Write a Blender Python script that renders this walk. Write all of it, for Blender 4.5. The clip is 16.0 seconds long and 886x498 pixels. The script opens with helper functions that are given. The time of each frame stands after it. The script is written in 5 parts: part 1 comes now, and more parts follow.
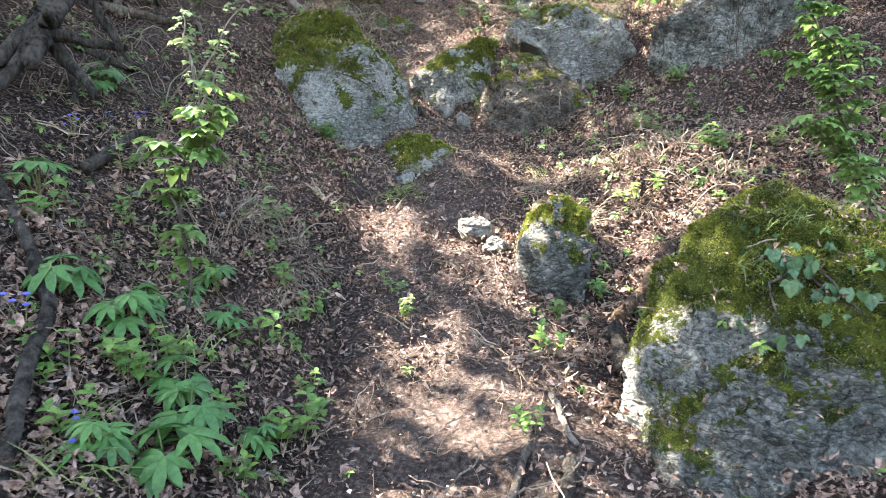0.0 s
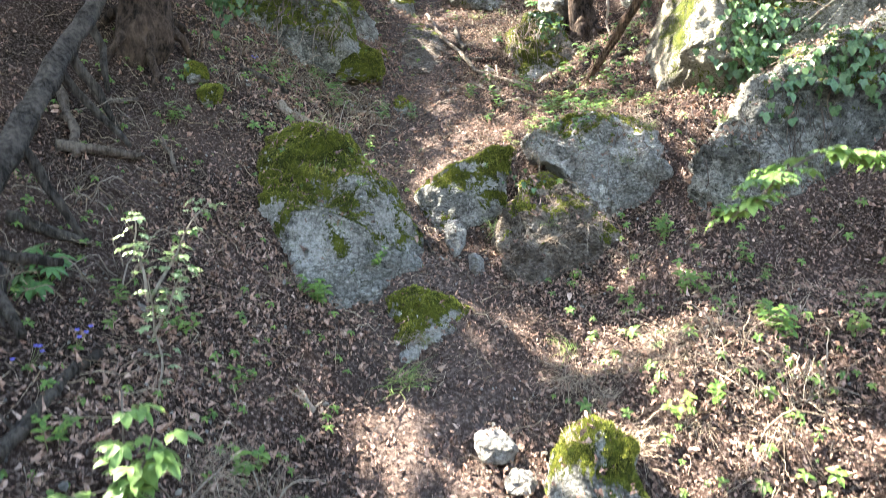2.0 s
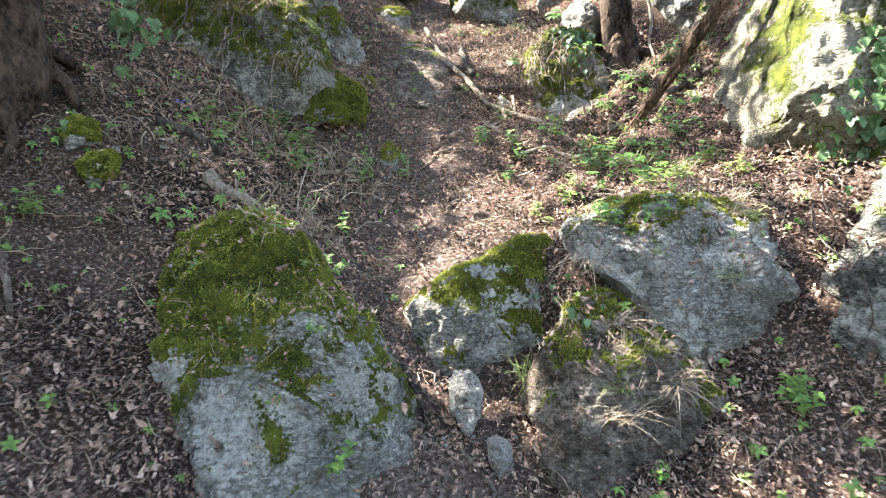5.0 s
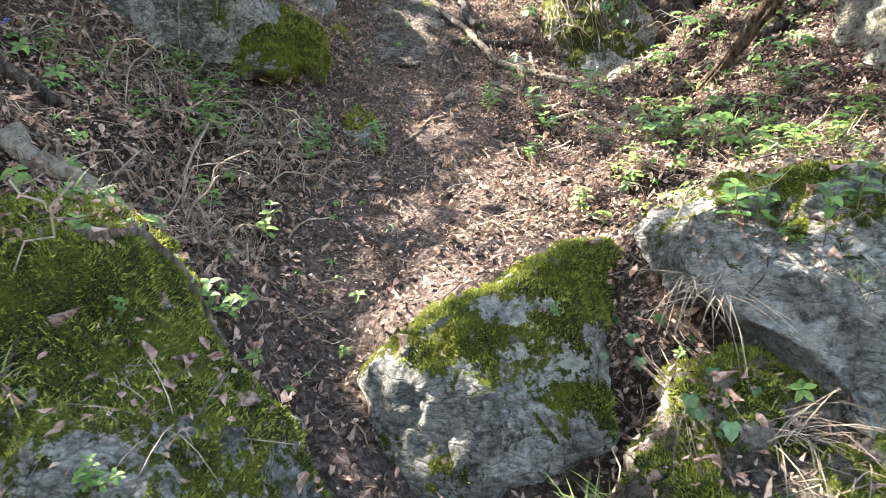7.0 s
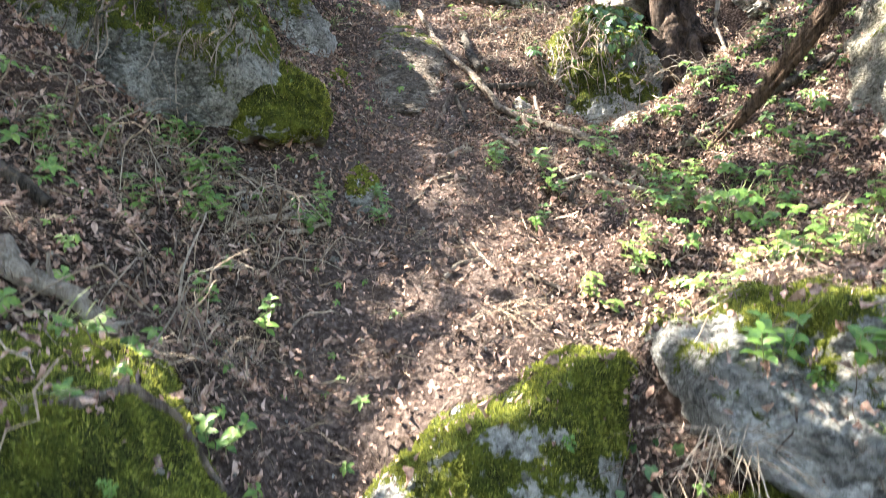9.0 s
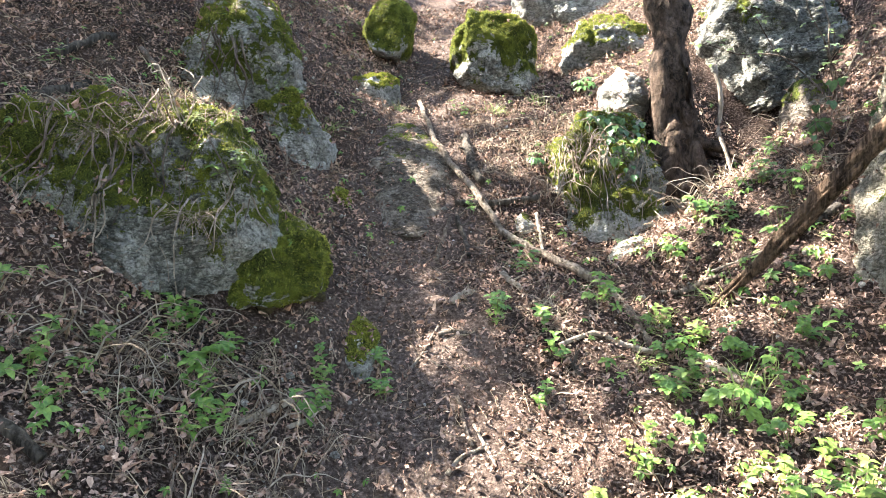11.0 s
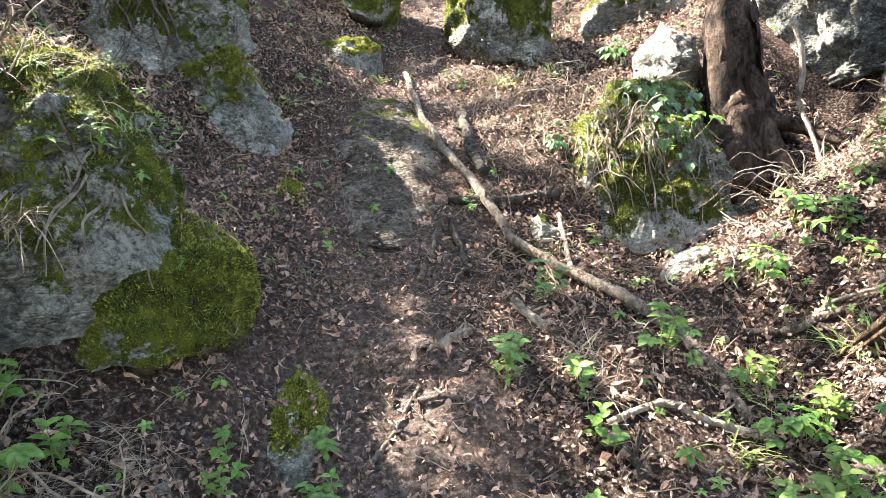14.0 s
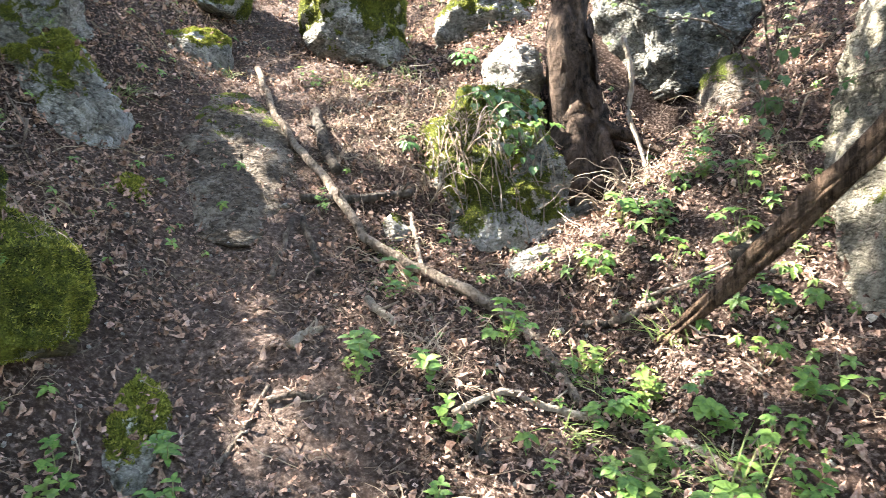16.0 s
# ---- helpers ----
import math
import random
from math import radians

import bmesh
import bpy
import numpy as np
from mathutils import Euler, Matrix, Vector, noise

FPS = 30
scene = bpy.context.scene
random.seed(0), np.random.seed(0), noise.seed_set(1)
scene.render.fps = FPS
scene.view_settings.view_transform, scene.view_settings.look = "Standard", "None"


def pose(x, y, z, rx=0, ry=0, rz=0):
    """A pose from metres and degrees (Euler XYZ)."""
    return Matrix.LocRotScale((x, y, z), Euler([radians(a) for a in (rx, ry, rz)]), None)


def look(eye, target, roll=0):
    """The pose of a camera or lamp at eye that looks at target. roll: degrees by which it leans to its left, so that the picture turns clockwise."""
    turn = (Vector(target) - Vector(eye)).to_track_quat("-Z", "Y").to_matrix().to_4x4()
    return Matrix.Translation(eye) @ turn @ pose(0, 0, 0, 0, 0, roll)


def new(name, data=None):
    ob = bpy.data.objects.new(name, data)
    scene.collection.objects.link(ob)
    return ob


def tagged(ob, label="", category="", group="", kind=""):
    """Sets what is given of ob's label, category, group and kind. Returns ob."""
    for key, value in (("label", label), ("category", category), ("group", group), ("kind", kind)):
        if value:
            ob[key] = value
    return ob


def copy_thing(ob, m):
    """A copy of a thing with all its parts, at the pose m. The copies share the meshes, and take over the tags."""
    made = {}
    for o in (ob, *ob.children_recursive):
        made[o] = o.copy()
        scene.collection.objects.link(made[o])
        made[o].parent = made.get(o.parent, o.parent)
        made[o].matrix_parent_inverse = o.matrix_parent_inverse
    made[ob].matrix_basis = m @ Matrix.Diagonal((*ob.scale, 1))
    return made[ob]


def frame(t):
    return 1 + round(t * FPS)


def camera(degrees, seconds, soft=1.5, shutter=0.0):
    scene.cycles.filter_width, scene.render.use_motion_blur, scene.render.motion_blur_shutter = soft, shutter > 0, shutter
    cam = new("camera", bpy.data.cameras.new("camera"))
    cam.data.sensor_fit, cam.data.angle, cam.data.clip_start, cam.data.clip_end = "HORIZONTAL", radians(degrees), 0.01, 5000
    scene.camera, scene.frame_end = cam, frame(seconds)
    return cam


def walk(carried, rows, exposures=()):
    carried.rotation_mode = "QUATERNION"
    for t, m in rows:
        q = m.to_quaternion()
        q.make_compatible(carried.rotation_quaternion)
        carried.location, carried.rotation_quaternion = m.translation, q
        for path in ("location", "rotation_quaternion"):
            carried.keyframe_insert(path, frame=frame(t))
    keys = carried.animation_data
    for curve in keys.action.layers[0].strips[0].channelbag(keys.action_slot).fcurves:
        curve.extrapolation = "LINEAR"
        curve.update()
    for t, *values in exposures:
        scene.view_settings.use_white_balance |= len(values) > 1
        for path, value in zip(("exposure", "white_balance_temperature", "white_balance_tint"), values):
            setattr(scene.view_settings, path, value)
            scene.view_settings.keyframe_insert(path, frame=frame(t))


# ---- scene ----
cam = camera(65.4, 16.0, soft=0.8, shutter=0.35)
METRES, EYE, TILT, LEAN, TURN = 7.0, 1.0, 0.0, 0.0, 0.0
ROWS = [
    (0.0, 0.0, 0.0, 0.0, 0.0, 0.0, -0.0),
    (0.5, -0.0011, 0.0324, 0.0002, 0.03, -0.01, -0.01),
    (1.0, -0.003, 0.0704, 0.0266, 0.0, -0.11, -0.1),
    (1.5, -0.0047, 0.0812, 0.0766, 0.13, -0.01, -0.04),
    (2.0, -0.0065, 0.0853, 0.1291, 0.15, 0.03, 0.0),
    (2.5, -0.0075, 0.0873, 0.1827, 0.25, -0.01, 0.06),
    (3.0, -0.0088, 0.0879, 0.2087, 0.25, 0.11, 0.02),
    (3.5, -0.0093, 0.1083, 0.211, 0.27, 0.13, 0.02),
    (4.0, -0.0094, 0.1651, 0.2139, 0.3, 0.13, 0.01),
    (6.5, -0.0046, 0.4566, 0.2234, 0.25, 0.19, -0.04),
    (7.0, -0.0043, 0.4925, 0.225, 0.25, 0.23, -0.04),
    (7.5, -0.0046, 0.5052, 0.2243, 0.27, 0.22, -0.02),
    (8.0, -0.0063, 0.5093, 0.2238, 0.28, 0.21, -0.02),
    (8.5, -0.0071, 0.5071, 0.2284, 0.27, 0.14, -0.01),
    (9.0, -0.0069, 0.5034, 0.2667, 0.27, 0.14, 0.01),
    (9.5, -0.0068, 0.5, 0.3086, 0.32, 0.09, 0.05),
    (10.0, -0.0073, 0.4985, 0.3442, 0.34, 0.2, 0.14),
    (12.5, -0.0032, 0.5683, 0.3708, 0.43, 0.37, 0.18),
    (13.0, -0.0017, 0.6041, 0.3718, 0.43, 0.37, 0.19),
    (13.5, -0.0009, 0.6417, 0.3733, 0.43, 0.36, 0.18),
    (14.0, -0.0003, 0.6632, 0.374, 0.44, 0.36, 0.18),
    (14.5, 0.001, 0.6663, 0.3747, 0.11, 0.33, 0.17),
    (15.0, 0.0029, 0.6634, 0.3749, -3.47, 0.3, 0.18),
    (15.5, 0.0031, 0.66, 0.3742, -7.7, 0.29, 0.21),
    (16.0, 0.0032, 0.6569, 0.3733, -11.19, 0.29, 0.22),
]
walk(cam, [(t, pose(0, 0, EYE, TILT, LEAN, TURN) @ pose(METRES * x, METRES * y, METRES * z, 90 + pitch, roll, yaw)) for t, x, y, z, yaw, pitch, roll in ROWS],
     exposures=((0.0, 4.12, 7150, 11.5), (16.0, 4.12, 7150, 11.5)))

# ---- daylight: a spring sun from the bank, softened by leaves added overhead ----
TO_SUN = Vector((-0.60, 0.22, 0.77)).normalized()
world = bpy.data.worlds.new("sky")
world.use_nodes = True
scene.world = world
sky = world.node_tree.nodes.new("ShaderNodeTexSky")
sky.sky_type, sky.sun_disc = "NISHITA", False
sky.sun_elevation = math.asin(TO_SUN.z)
sky.sun_rotation = math.atan2(TO_SUN.x, TO_SUN.y)
world.node_tree.links.new(sky.outputs[0], world.node_tree.nodes["Background"].inputs[0])
world.node_tree.nodes["Background"].inputs[1].default_value = 0.09
sun = new("sun", bpy.data.lights.new("sun", "SUN"))
sun.data.energy, sun.data.angle, sun.data.color = 5.0, radians(0.6), (1, 0.975, 0.93)
sun.matrix_world = look(TO_SUN * 30, (0, 0, 0))

# ---- materials ----


def shader(name):
    m = bpy.data.materials.new(name)
    m.use_nodes = True
    nt = m.node_tree
    return m, nt, nt.nodes["Principled BSDF"]


def ramp(nt, fac, stops):
    r = nt.nodes.new("ShaderNodeValToRGB")
    while len(r.color_ramp.elements) < len(stops):
        r.color_ramp.elements.new(0.5)
    for e, (p, c) in zip(r.color_ramp.elements, stops):
        e.position, e.color = p, (*c, 1)
    nt.links.new(fac, r.inputs[0])
    return r.outputs[0]


def grain(nt, scale, detail=6, rough=0.6, squash=(1, 1, 1), shift=0.0):
    co = nt.nodes.new("ShaderNodeNewGeometry") if squash == (1, 1, 1) else nt.nodes.new("ShaderNodeTexCoord")
    src = co.outputs["Position"] if squash == (1, 1, 1) else co.outputs["Object"]
    mp = nt.nodes.new("ShaderNodeMapping")
    mp.inputs["Scale"].default_value = squash
    mp.inputs["Location"].default_value = (shift, shift, shift)
    nt.links.new(src, mp.inputs[0])
    n = nt.nodes.new("ShaderNodeTexNoise")
    n.inputs["Scale"].default_value, n.inputs["Detail"].default_value, n.inputs["Roughness"].default_value = scale, detail, rough
    nt.links.new(mp.outputs[0], n.inputs["Vector"])
    wide = nt.nodes.new("ShaderNodeMapRange")
    wide.inputs["From Min"].default_value, wide.inputs["From Max"].default_value = 0.27, 0.73
    nt.links.new(n.outputs[0], wide.inputs["Value"])
    return wide.outputs[0]


def blend(nt, fac, a, b, mode="MIX"):
    x = nt.nodes.new("ShaderNodeMix")
    x.data_type, x.blend_type = "RGBA", mode
    for sock, v in ((x.inputs[0], fac), (x.inputs[6], a), (x.inputs[7], b)):
        if isinstance(v, (int, float)):
            sock.default_value = v
        elif isinstance(v, tuple):
            sock.default_value = (*v, 1)
        else:
            nt.links.new(v, sock)
    return x.outputs[2]


def relief(nt, bsdf, height, strength, distance):
    b = nt.nodes.new("ShaderNodeBump")
    b.inputs["Strength"].default_value, b.inputs["Distance"].default_value = strength, distance
    nt.links.new(height, b.inputs["Height"])
    nt.links.new(b.outputs[0], bsdf.inputs["Normal"])


def soil_material():
    m, nt, p = shader("forest_soil")
    c = ramp(nt, grain(nt, 2.2, 8), [(0.3, (0.012, 0.0072, 0.0056)), (0.5, (0.042, 0.026, 0.0205)), (0.7, (0.095, 0.064, 0.052))])
    c = blend(nt, 0.65, c, ramp(nt, grain(nt, 70, 8, 0.7), [(0.3, (0.007, 0.005, 0.004)), (0.55, (0.046, 0.032, 0.026)), (0.75, (0.2, 0.16, 0.14))]))
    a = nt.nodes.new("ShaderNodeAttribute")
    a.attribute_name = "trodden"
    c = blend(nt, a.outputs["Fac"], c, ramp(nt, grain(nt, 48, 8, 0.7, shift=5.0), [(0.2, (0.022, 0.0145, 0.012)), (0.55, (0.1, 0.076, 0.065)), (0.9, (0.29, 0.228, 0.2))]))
    nt.links.new(c, p.inputs["Base Color"])
    p.inputs["Roughness"].default_value = 0.95
    p.inputs["Specular IOR Level"].default_value = 0.04
    relief(nt, p, grain(nt, 60, 8, 0.75), 0.9, 0.014)
    return m


def chips(nt, scale, shift=0.0, wobble=0.035):
    """Angular fragments: a random value for each, and the distance to its edge."""
    geo = nt.nodes.new("ShaderNodeNewGeometry")
    bent = nt.nodes.new("ShaderNodeTexNoise")
    bent.inputs["Scale"].default_value, bent.inputs["Detail"].default_value = 17, 4
    nt.links.new(geo.outputs["Position"], bent.inputs["Vector"])
    push = nt.nodes.new("ShaderNodeVectorMath")
    push.operation = "MULTIPLY_ADD"
    push.inputs[1].default_value = (wobble, wobble, wobble * 1.5)
    nt.links.new(bent.outputs["Color"], push.inputs[0])
    nt.links.new(geo.outputs["Position"], push.inputs[2])
    flat = nt.nodes.new("ShaderNodeMapping")
    flat.inputs["Scale"].default_value, flat.inputs["Location"].default_value = (0.7, 0.9, 1.7), (shift, shift, shift)
    flat.inputs["Rotation"].default_value = (0.3, 0.45, 0.2)
    nt.links.new(push.outputs[0], flat.inputs[0])
    out = []
    for feature, socket in (("F1", "Color"), ("DISTANCE_TO_EDGE", "Distance")):
        v = nt.nodes.new("ShaderNodeTexVoronoi")
        v.feature = feature
        v.inputs["Scale"].default_value = scale
        nt.links.new(flat.outputs[0], v.inputs["Vector"])
        out.append(v.outputs[socket])
    one = nt.nodes.new("ShaderNodeSeparateColor")
    nt.links.new(out[0], one.inputs[0])
    return one.outputs[0], out[1]


def stone_material(name, dark, mid, pale, moss=True, chip=0.55):
    """Limestone breccia with lichen; moss grows where the mesh carries it."""
    m, nt, p = shader(name)
    black = tuple(0.16 * v for v in dark)
    c = ramp(nt, grain(nt, 5, 10, 0.7), [(0.3, dark), (0.48, mid), (0.62, mid), (0.74, pale)])
    c = blend(nt, 0.6, c, ramp(nt, grain(nt, 42, 10, 0.75, (1, 1, 1.8)), [(0.28, tuple(0.25 * v for v in dark)), (0.5, mid), (0.72, pale)]))
    cell, edge = chips(nt, 26, seed_of(name))
    cell2, edge2 = chips(nt, 62, 3.1 + seed_of(name), 0.02)
    bits = blend(nt, 0.5, ramp(nt, cell, [(0.1, dark), (0.35, mid), (0.65, mid), (0.85, pale)]), ramp(nt, cell2, [(0.1, dark), (0.6, mid), (0.95, pale)]))
    c = blend(nt, blend(nt, 1.0, ramp(nt, grain(nt, 2.6, 5, 0.6, shift=17.0), [(0.3, (0.25, 0.25, 0.25)), (0.65, (1, 1, 1))]), (chip, chip, chip), "MULTIPLY"), c, bits)
    c = blend(nt, ramp(nt, edge, [(0.0, (0.5, 0.5, 0.5)), (0.12, (0, 0, 0))]), c, black)
    c = blend(nt, ramp(nt, edge2, [(0.0, (0.3, 0.3, 0.3)), (0.14, (0, 0, 0))]), c, black)
    c = blend(nt, ramp(nt, grain(nt, 1.9, 8, 0.65, shift=7.0), [(0.42, (0, 0, 0)), (0.62, (0.75, 0.75, 0.75))]), c, ramp(nt, grain(nt, 26, 8, 0.75), [(0.35, tuple(0.3 * v for v in dark)), (0.6, tuple(0.8 * v for v in mid)), (0.75, mid)]))
    c = blend(nt, ramp(nt, blend(nt, 0.45, grain(nt, 3.1, 6, 0.6, shift=11.0), grain(nt, 21, 8, 0.75, shift=4.0)), [(0.5, (0, 0, 0)), (0.6, (0.6, 0.6, 0.6))]), c, ramp(nt, grain(nt, 60, 8, 0.75), [(0.3, mid), (0.6, pale)]))
    c = blend(nt, ramp(nt, grain(nt, 33, 10, 0.8, shift=9.0), [(0.2, (0.9, 0.9, 0.9)), (0.38, (0, 0, 0))]), c, black)
    h = blend(nt, 0.5, grain(nt, 38, 12, 0.8, (1, 1, 2.2)), grain(nt, 12, 10, 0.75, shift=2.0))
    h = blend(nt, 0.45, h, blend(nt, 0.35, ramp(nt, edge, [(0.0, (0, 0, 0)), (0.15, (0.65, 0.65, 0.65)), (0.4, (1, 1, 1))]), cell))
    if moss:
        a = nt.nodes.new("ShaderNodeAttribute")
        a.attribute_name = "moss"
        mul = nt.nodes.new("ShaderNodeMath")
        mul.operation = "MULTIPLY_ADD"
        nt.links.new(grain(nt, 55, 6, 0.7, shift=3.0), mul.inputs[0])
        mul.inputs[1].default_value = 0.9
        nt.links.new(a.outputs["Fac"], mul.inputs[2])
        fac = ramp(nt, mul.outputs[0], [(0.80, (0, 0, 0)), (0.93, (1, 1, 1))])
        g = ramp(nt, grain(nt, 9, 8, 0.7), [(0.3, (0.02, 0.026, 0.008)), (0.5, (0.078, 0.105, 0.016)), (0.72, (0.2, 0.225, 0.03))])
        g = blend(nt, 0.5, g, ramp(nt, grain(nt, 190, 4, 0.7), [(0.35, (0.01, 0.014, 0.005)), (0.65, (0.14, 0.165, 0.03))]))
        c = blend(nt, fac, c, g)
        h = blend(nt, fac, h, blend(nt, 0.5, grain(nt, 160, 5, 0.7), grain(nt, 34, 6, 0.7, shift=6.0)))
    nt.links.new(c, p.inputs["Base Color"])
    p.inputs["Roughness"].default_value = 0.92
    p.inputs["Specular IOR Level"].default_value = 0.1
    relief(nt, p, h, 1.0, 0.075)
    return m


def seed_of(name):
    return 0.37 * len(name)


def bark_material(name, dark, pale, long=(1, 1, 0.12), scale=60):
    m, nt, p = shader(name)
    n = grain(nt, scale, 8, 0.7, long)
    c = ramp(nt, n, [(0.32, dark), (0.68, pale)])
    c = blend(nt, 0.4, c, ramp(nt, grain(nt, 7, 6), [(0.35, tuple(0.6 * v for v in dark)), (0.7, pale)]))
    nt.links.new(c, p.inputs["Base Color"])
    p.inputs["Roughness"].default_value = 0.9
    p.inputs["Specular IOR Level"].default_value = 0.08
    relief(nt, p, blend(nt, 0.5, n, grain(nt, scale * 0.6, 6, 0.7)), 1.0, 0.035)
    return m


def leaf_material(name, stops, rough=0.5, through_light=0.35, island=True, gloss=0.35):
    """Leaf or blade: hue varies from leaf to leaf; a little light comes through."""
    m, nt, p = shader(name)
    src = nt.nodes.new("ShaderNodeNewGeometry").outputs["Random Per Island"] if island else nt.nodes.new("ShaderNodeObjectInfo").outputs["Random"]
    c = ramp(nt, src, stops)
    c = blend(nt, 0.4, c, ramp(nt, grain(nt, 70, 5), [(0.25, tuple(0.55 * v for v in stops[0][1])), (0.7, stops[-1][1])]))
    nt.links.new(c, p.inputs["Base Color"])
    p.inputs["Roughness"].default_value = rough
    p.inputs["Specular IOR Level"].default_value = gloss
    if through_light:
        t = nt.nodes.new("ShaderNodeBsdfTranslucent")
        nt.links.new(c, t.inputs[0])
        mx = nt.nodes.new("ShaderNodeMixShader")
        mx.inputs[0].default_value = through_light
        nt.links.new(p.outputs[0], mx.inputs[1])
        nt.links.new(t.outputs[0], mx.inputs[2])
        nt.links.new(mx.outputs[0], nt.nodes["Material Output"].inputs[0])
    return m


SOIL = soil_material()
STONE = stone_material("mossy_limestone", (0.1, 0.1, 0.088), (0.3, 0.296, 0.265), (0.7, 0.69, 0.64))
# darker limestone; shade on several rocks is partly put into this colour
DARK_STONE = stone_material("damp_limestone", (0.06, 0.062, 0.052), (0.17, 0.17, 0.148), (0.55, 0.545, 0.49))
PALE_STONE = stone_material("pale_limestone", (0.16, 0.152, 0.135), (0.3, 0.288, 0.262), (0.5, 0.487, 0.445))
CRAG_STONE = stone_material("crag_limestone", (0.13, 0.12, 0.09), (0.26, 0.24, 0.185), (0.5, 0.47, 0.385), chip=0.25)
EARTHY_STONE = stone_material("soil_covered_stone", (0.055, 0.043, 0.034), (0.145, 0.118, 0.093), (0.36, 0.325, 0.28))
MOSS = leaf_material("moss", [(0, (0.03, 0.04, 0.01)), (0.5, (0.115, 0.15, 0.02)), (0.85, (0.235, 0.265, 0.04)), (1, (0.36, 0.35, 0.08))], 0.8, 0.25, gloss=0.1)
LITTER = leaf_material("dry_leaf", [(0, (0.012, 0.006, 0.004)), (0.35, (0.068, 0.036, 0.025)), (0.62, (0.195, 0.112, 0.081)), (0.92, (0.325, 0.203, 0.153)), (1, (0.47, 0.345, 0.28))], 0.85, 0.1, gloss=0.08)
STRAW = leaf_material("straw", [(0, (0.08, 0.055, 0.037)), (0.6, (0.21, 0.155, 0.108)), (1, (0.4, 0.33, 0.245))], 0.7, 0.2, gloss=0.2)
TWIG = bark_material("twig_bark", (0.07, 0.055, 0.045), (0.24, 0.2, 0.165))
PALE_WOOD = bark_material("bleached_wood", (0.2, 0.165, 0.13), (0.45, 0.39, 0.32))
POLE_WOOD = bark_material("weathered_pole", (0.09, 0.07, 0.055), (0.3, 0.245, 0.195))
GREY_WOOD = bark_material("grey_deadwood", (0.018, 0.0155, 0.013), (0.115, 0.1, 0.085), scale=45)
BROWN_WOOD = bark_material("split_brown_wood", (0.03, 0.02, 0.014), (0.22, 0.15, 0.105), (1, 1, 0.05), 70)
BARK = bark_material("flaking_bark", (0.012, 0.009, 0.007), (0.1, 0.071, 0.054), (1, 1, 0.4), 34)
HELLEBORE_GREEN = leaf_material("hellebore_leaf", [(0, (0.045, 0.12, 0.035)), (1, (0.085, 0.2, 0.05))], 0.45, 0.3, False)
HERB_GREEN = leaf_material("herb_leaf", [(0, (0.04, 0.105, 0.022)), (0.6, (0.08, 0.17, 0.032)), (1, (0.16, 0.26, 0.05))], 0.5, 0.35, False)
LIME_GREEN = leaf_material("young_leaf", [(0, (0.08, 0.145, 0.03)), (1, (0.165, 0.235, 0.055))], 0.5, 0.4, False)
PALE_GREEN = leaf_material("pale_sapling_leaf", [(0, (0.16, 0.25, 0.11)), (1, (0.33, 0.42, 0.22))], 0.5, 0.35, False)
IVY_GREEN = leaf_material("ivy_leaf", [(0, (0.022, 0.06, 0.022)), (0.7, (0.05, 0.11, 0.04)), (1, (0.1, 0.17, 0.07))], 0.4, 0.12, False, 0.3)
GRASS_GREEN = leaf_material("grass_blade", [(0, (0.07, 0.14, 0.03)), (0.6, (0.15, 0.23, 0.05)), (1, (0.3, 0.3, 0.12))], 0.6, 0.3)
STEM_GREEN = leaf_material("green_stem", [(0, (0.1, 0.13, 0.04)), (1, (0.16, 0.17, 0.07))], 0.6, 0.0, False)
VIOLET = leaf_material("violet_petal", [(0, (0.1, 0.09, 0.42)), (1, (0.17, 0.16, 0.6))], 0.6, 0.3, False)
CANOPY_GREEN = leaf_material("canopy_leaf", [(0, (0.07, 0.11, 0.03)), (1, (0.13, 0.17, 0.05))], 0.5, 0.15)
# ---- lie of the land: a steep leaf-strewn gully between two banks ----
STATION = np.array([-80, -20, -6, -2, 0, 1.0, 1.9, 2.5, 3.2, 3.7, 4.1, 4.8, 5.05, 5.6, 6.1, 6.7, 7.55, 8.3, 8.9, 10, 14, 40, 80])
HEIGHT = np.array([-6, -2.2, -0.6, -0.12, 0, 0.12, 0.40, 0.58, 0.97, 1.25, 1.55, 2.0, 2.30, 2.54, 2.83, 3.2, 3.70, 4.36, 4.72, 5.45, 8.0, 22, 30])
_fine = np.arange(-90, 90, 0.05)
_prof = np.interp(_fine, STATION, HEIGHT)
_prof = np.convolve(np.pad(_prof, 4, "edge"), np.ones(9) / 9, "valid")


def soft(d, w=0.18):
    return 0.5 * (d + np.sqrt(d * d + w * w)) - 0.5 * w * np.exp(-np.abs(d) / w)


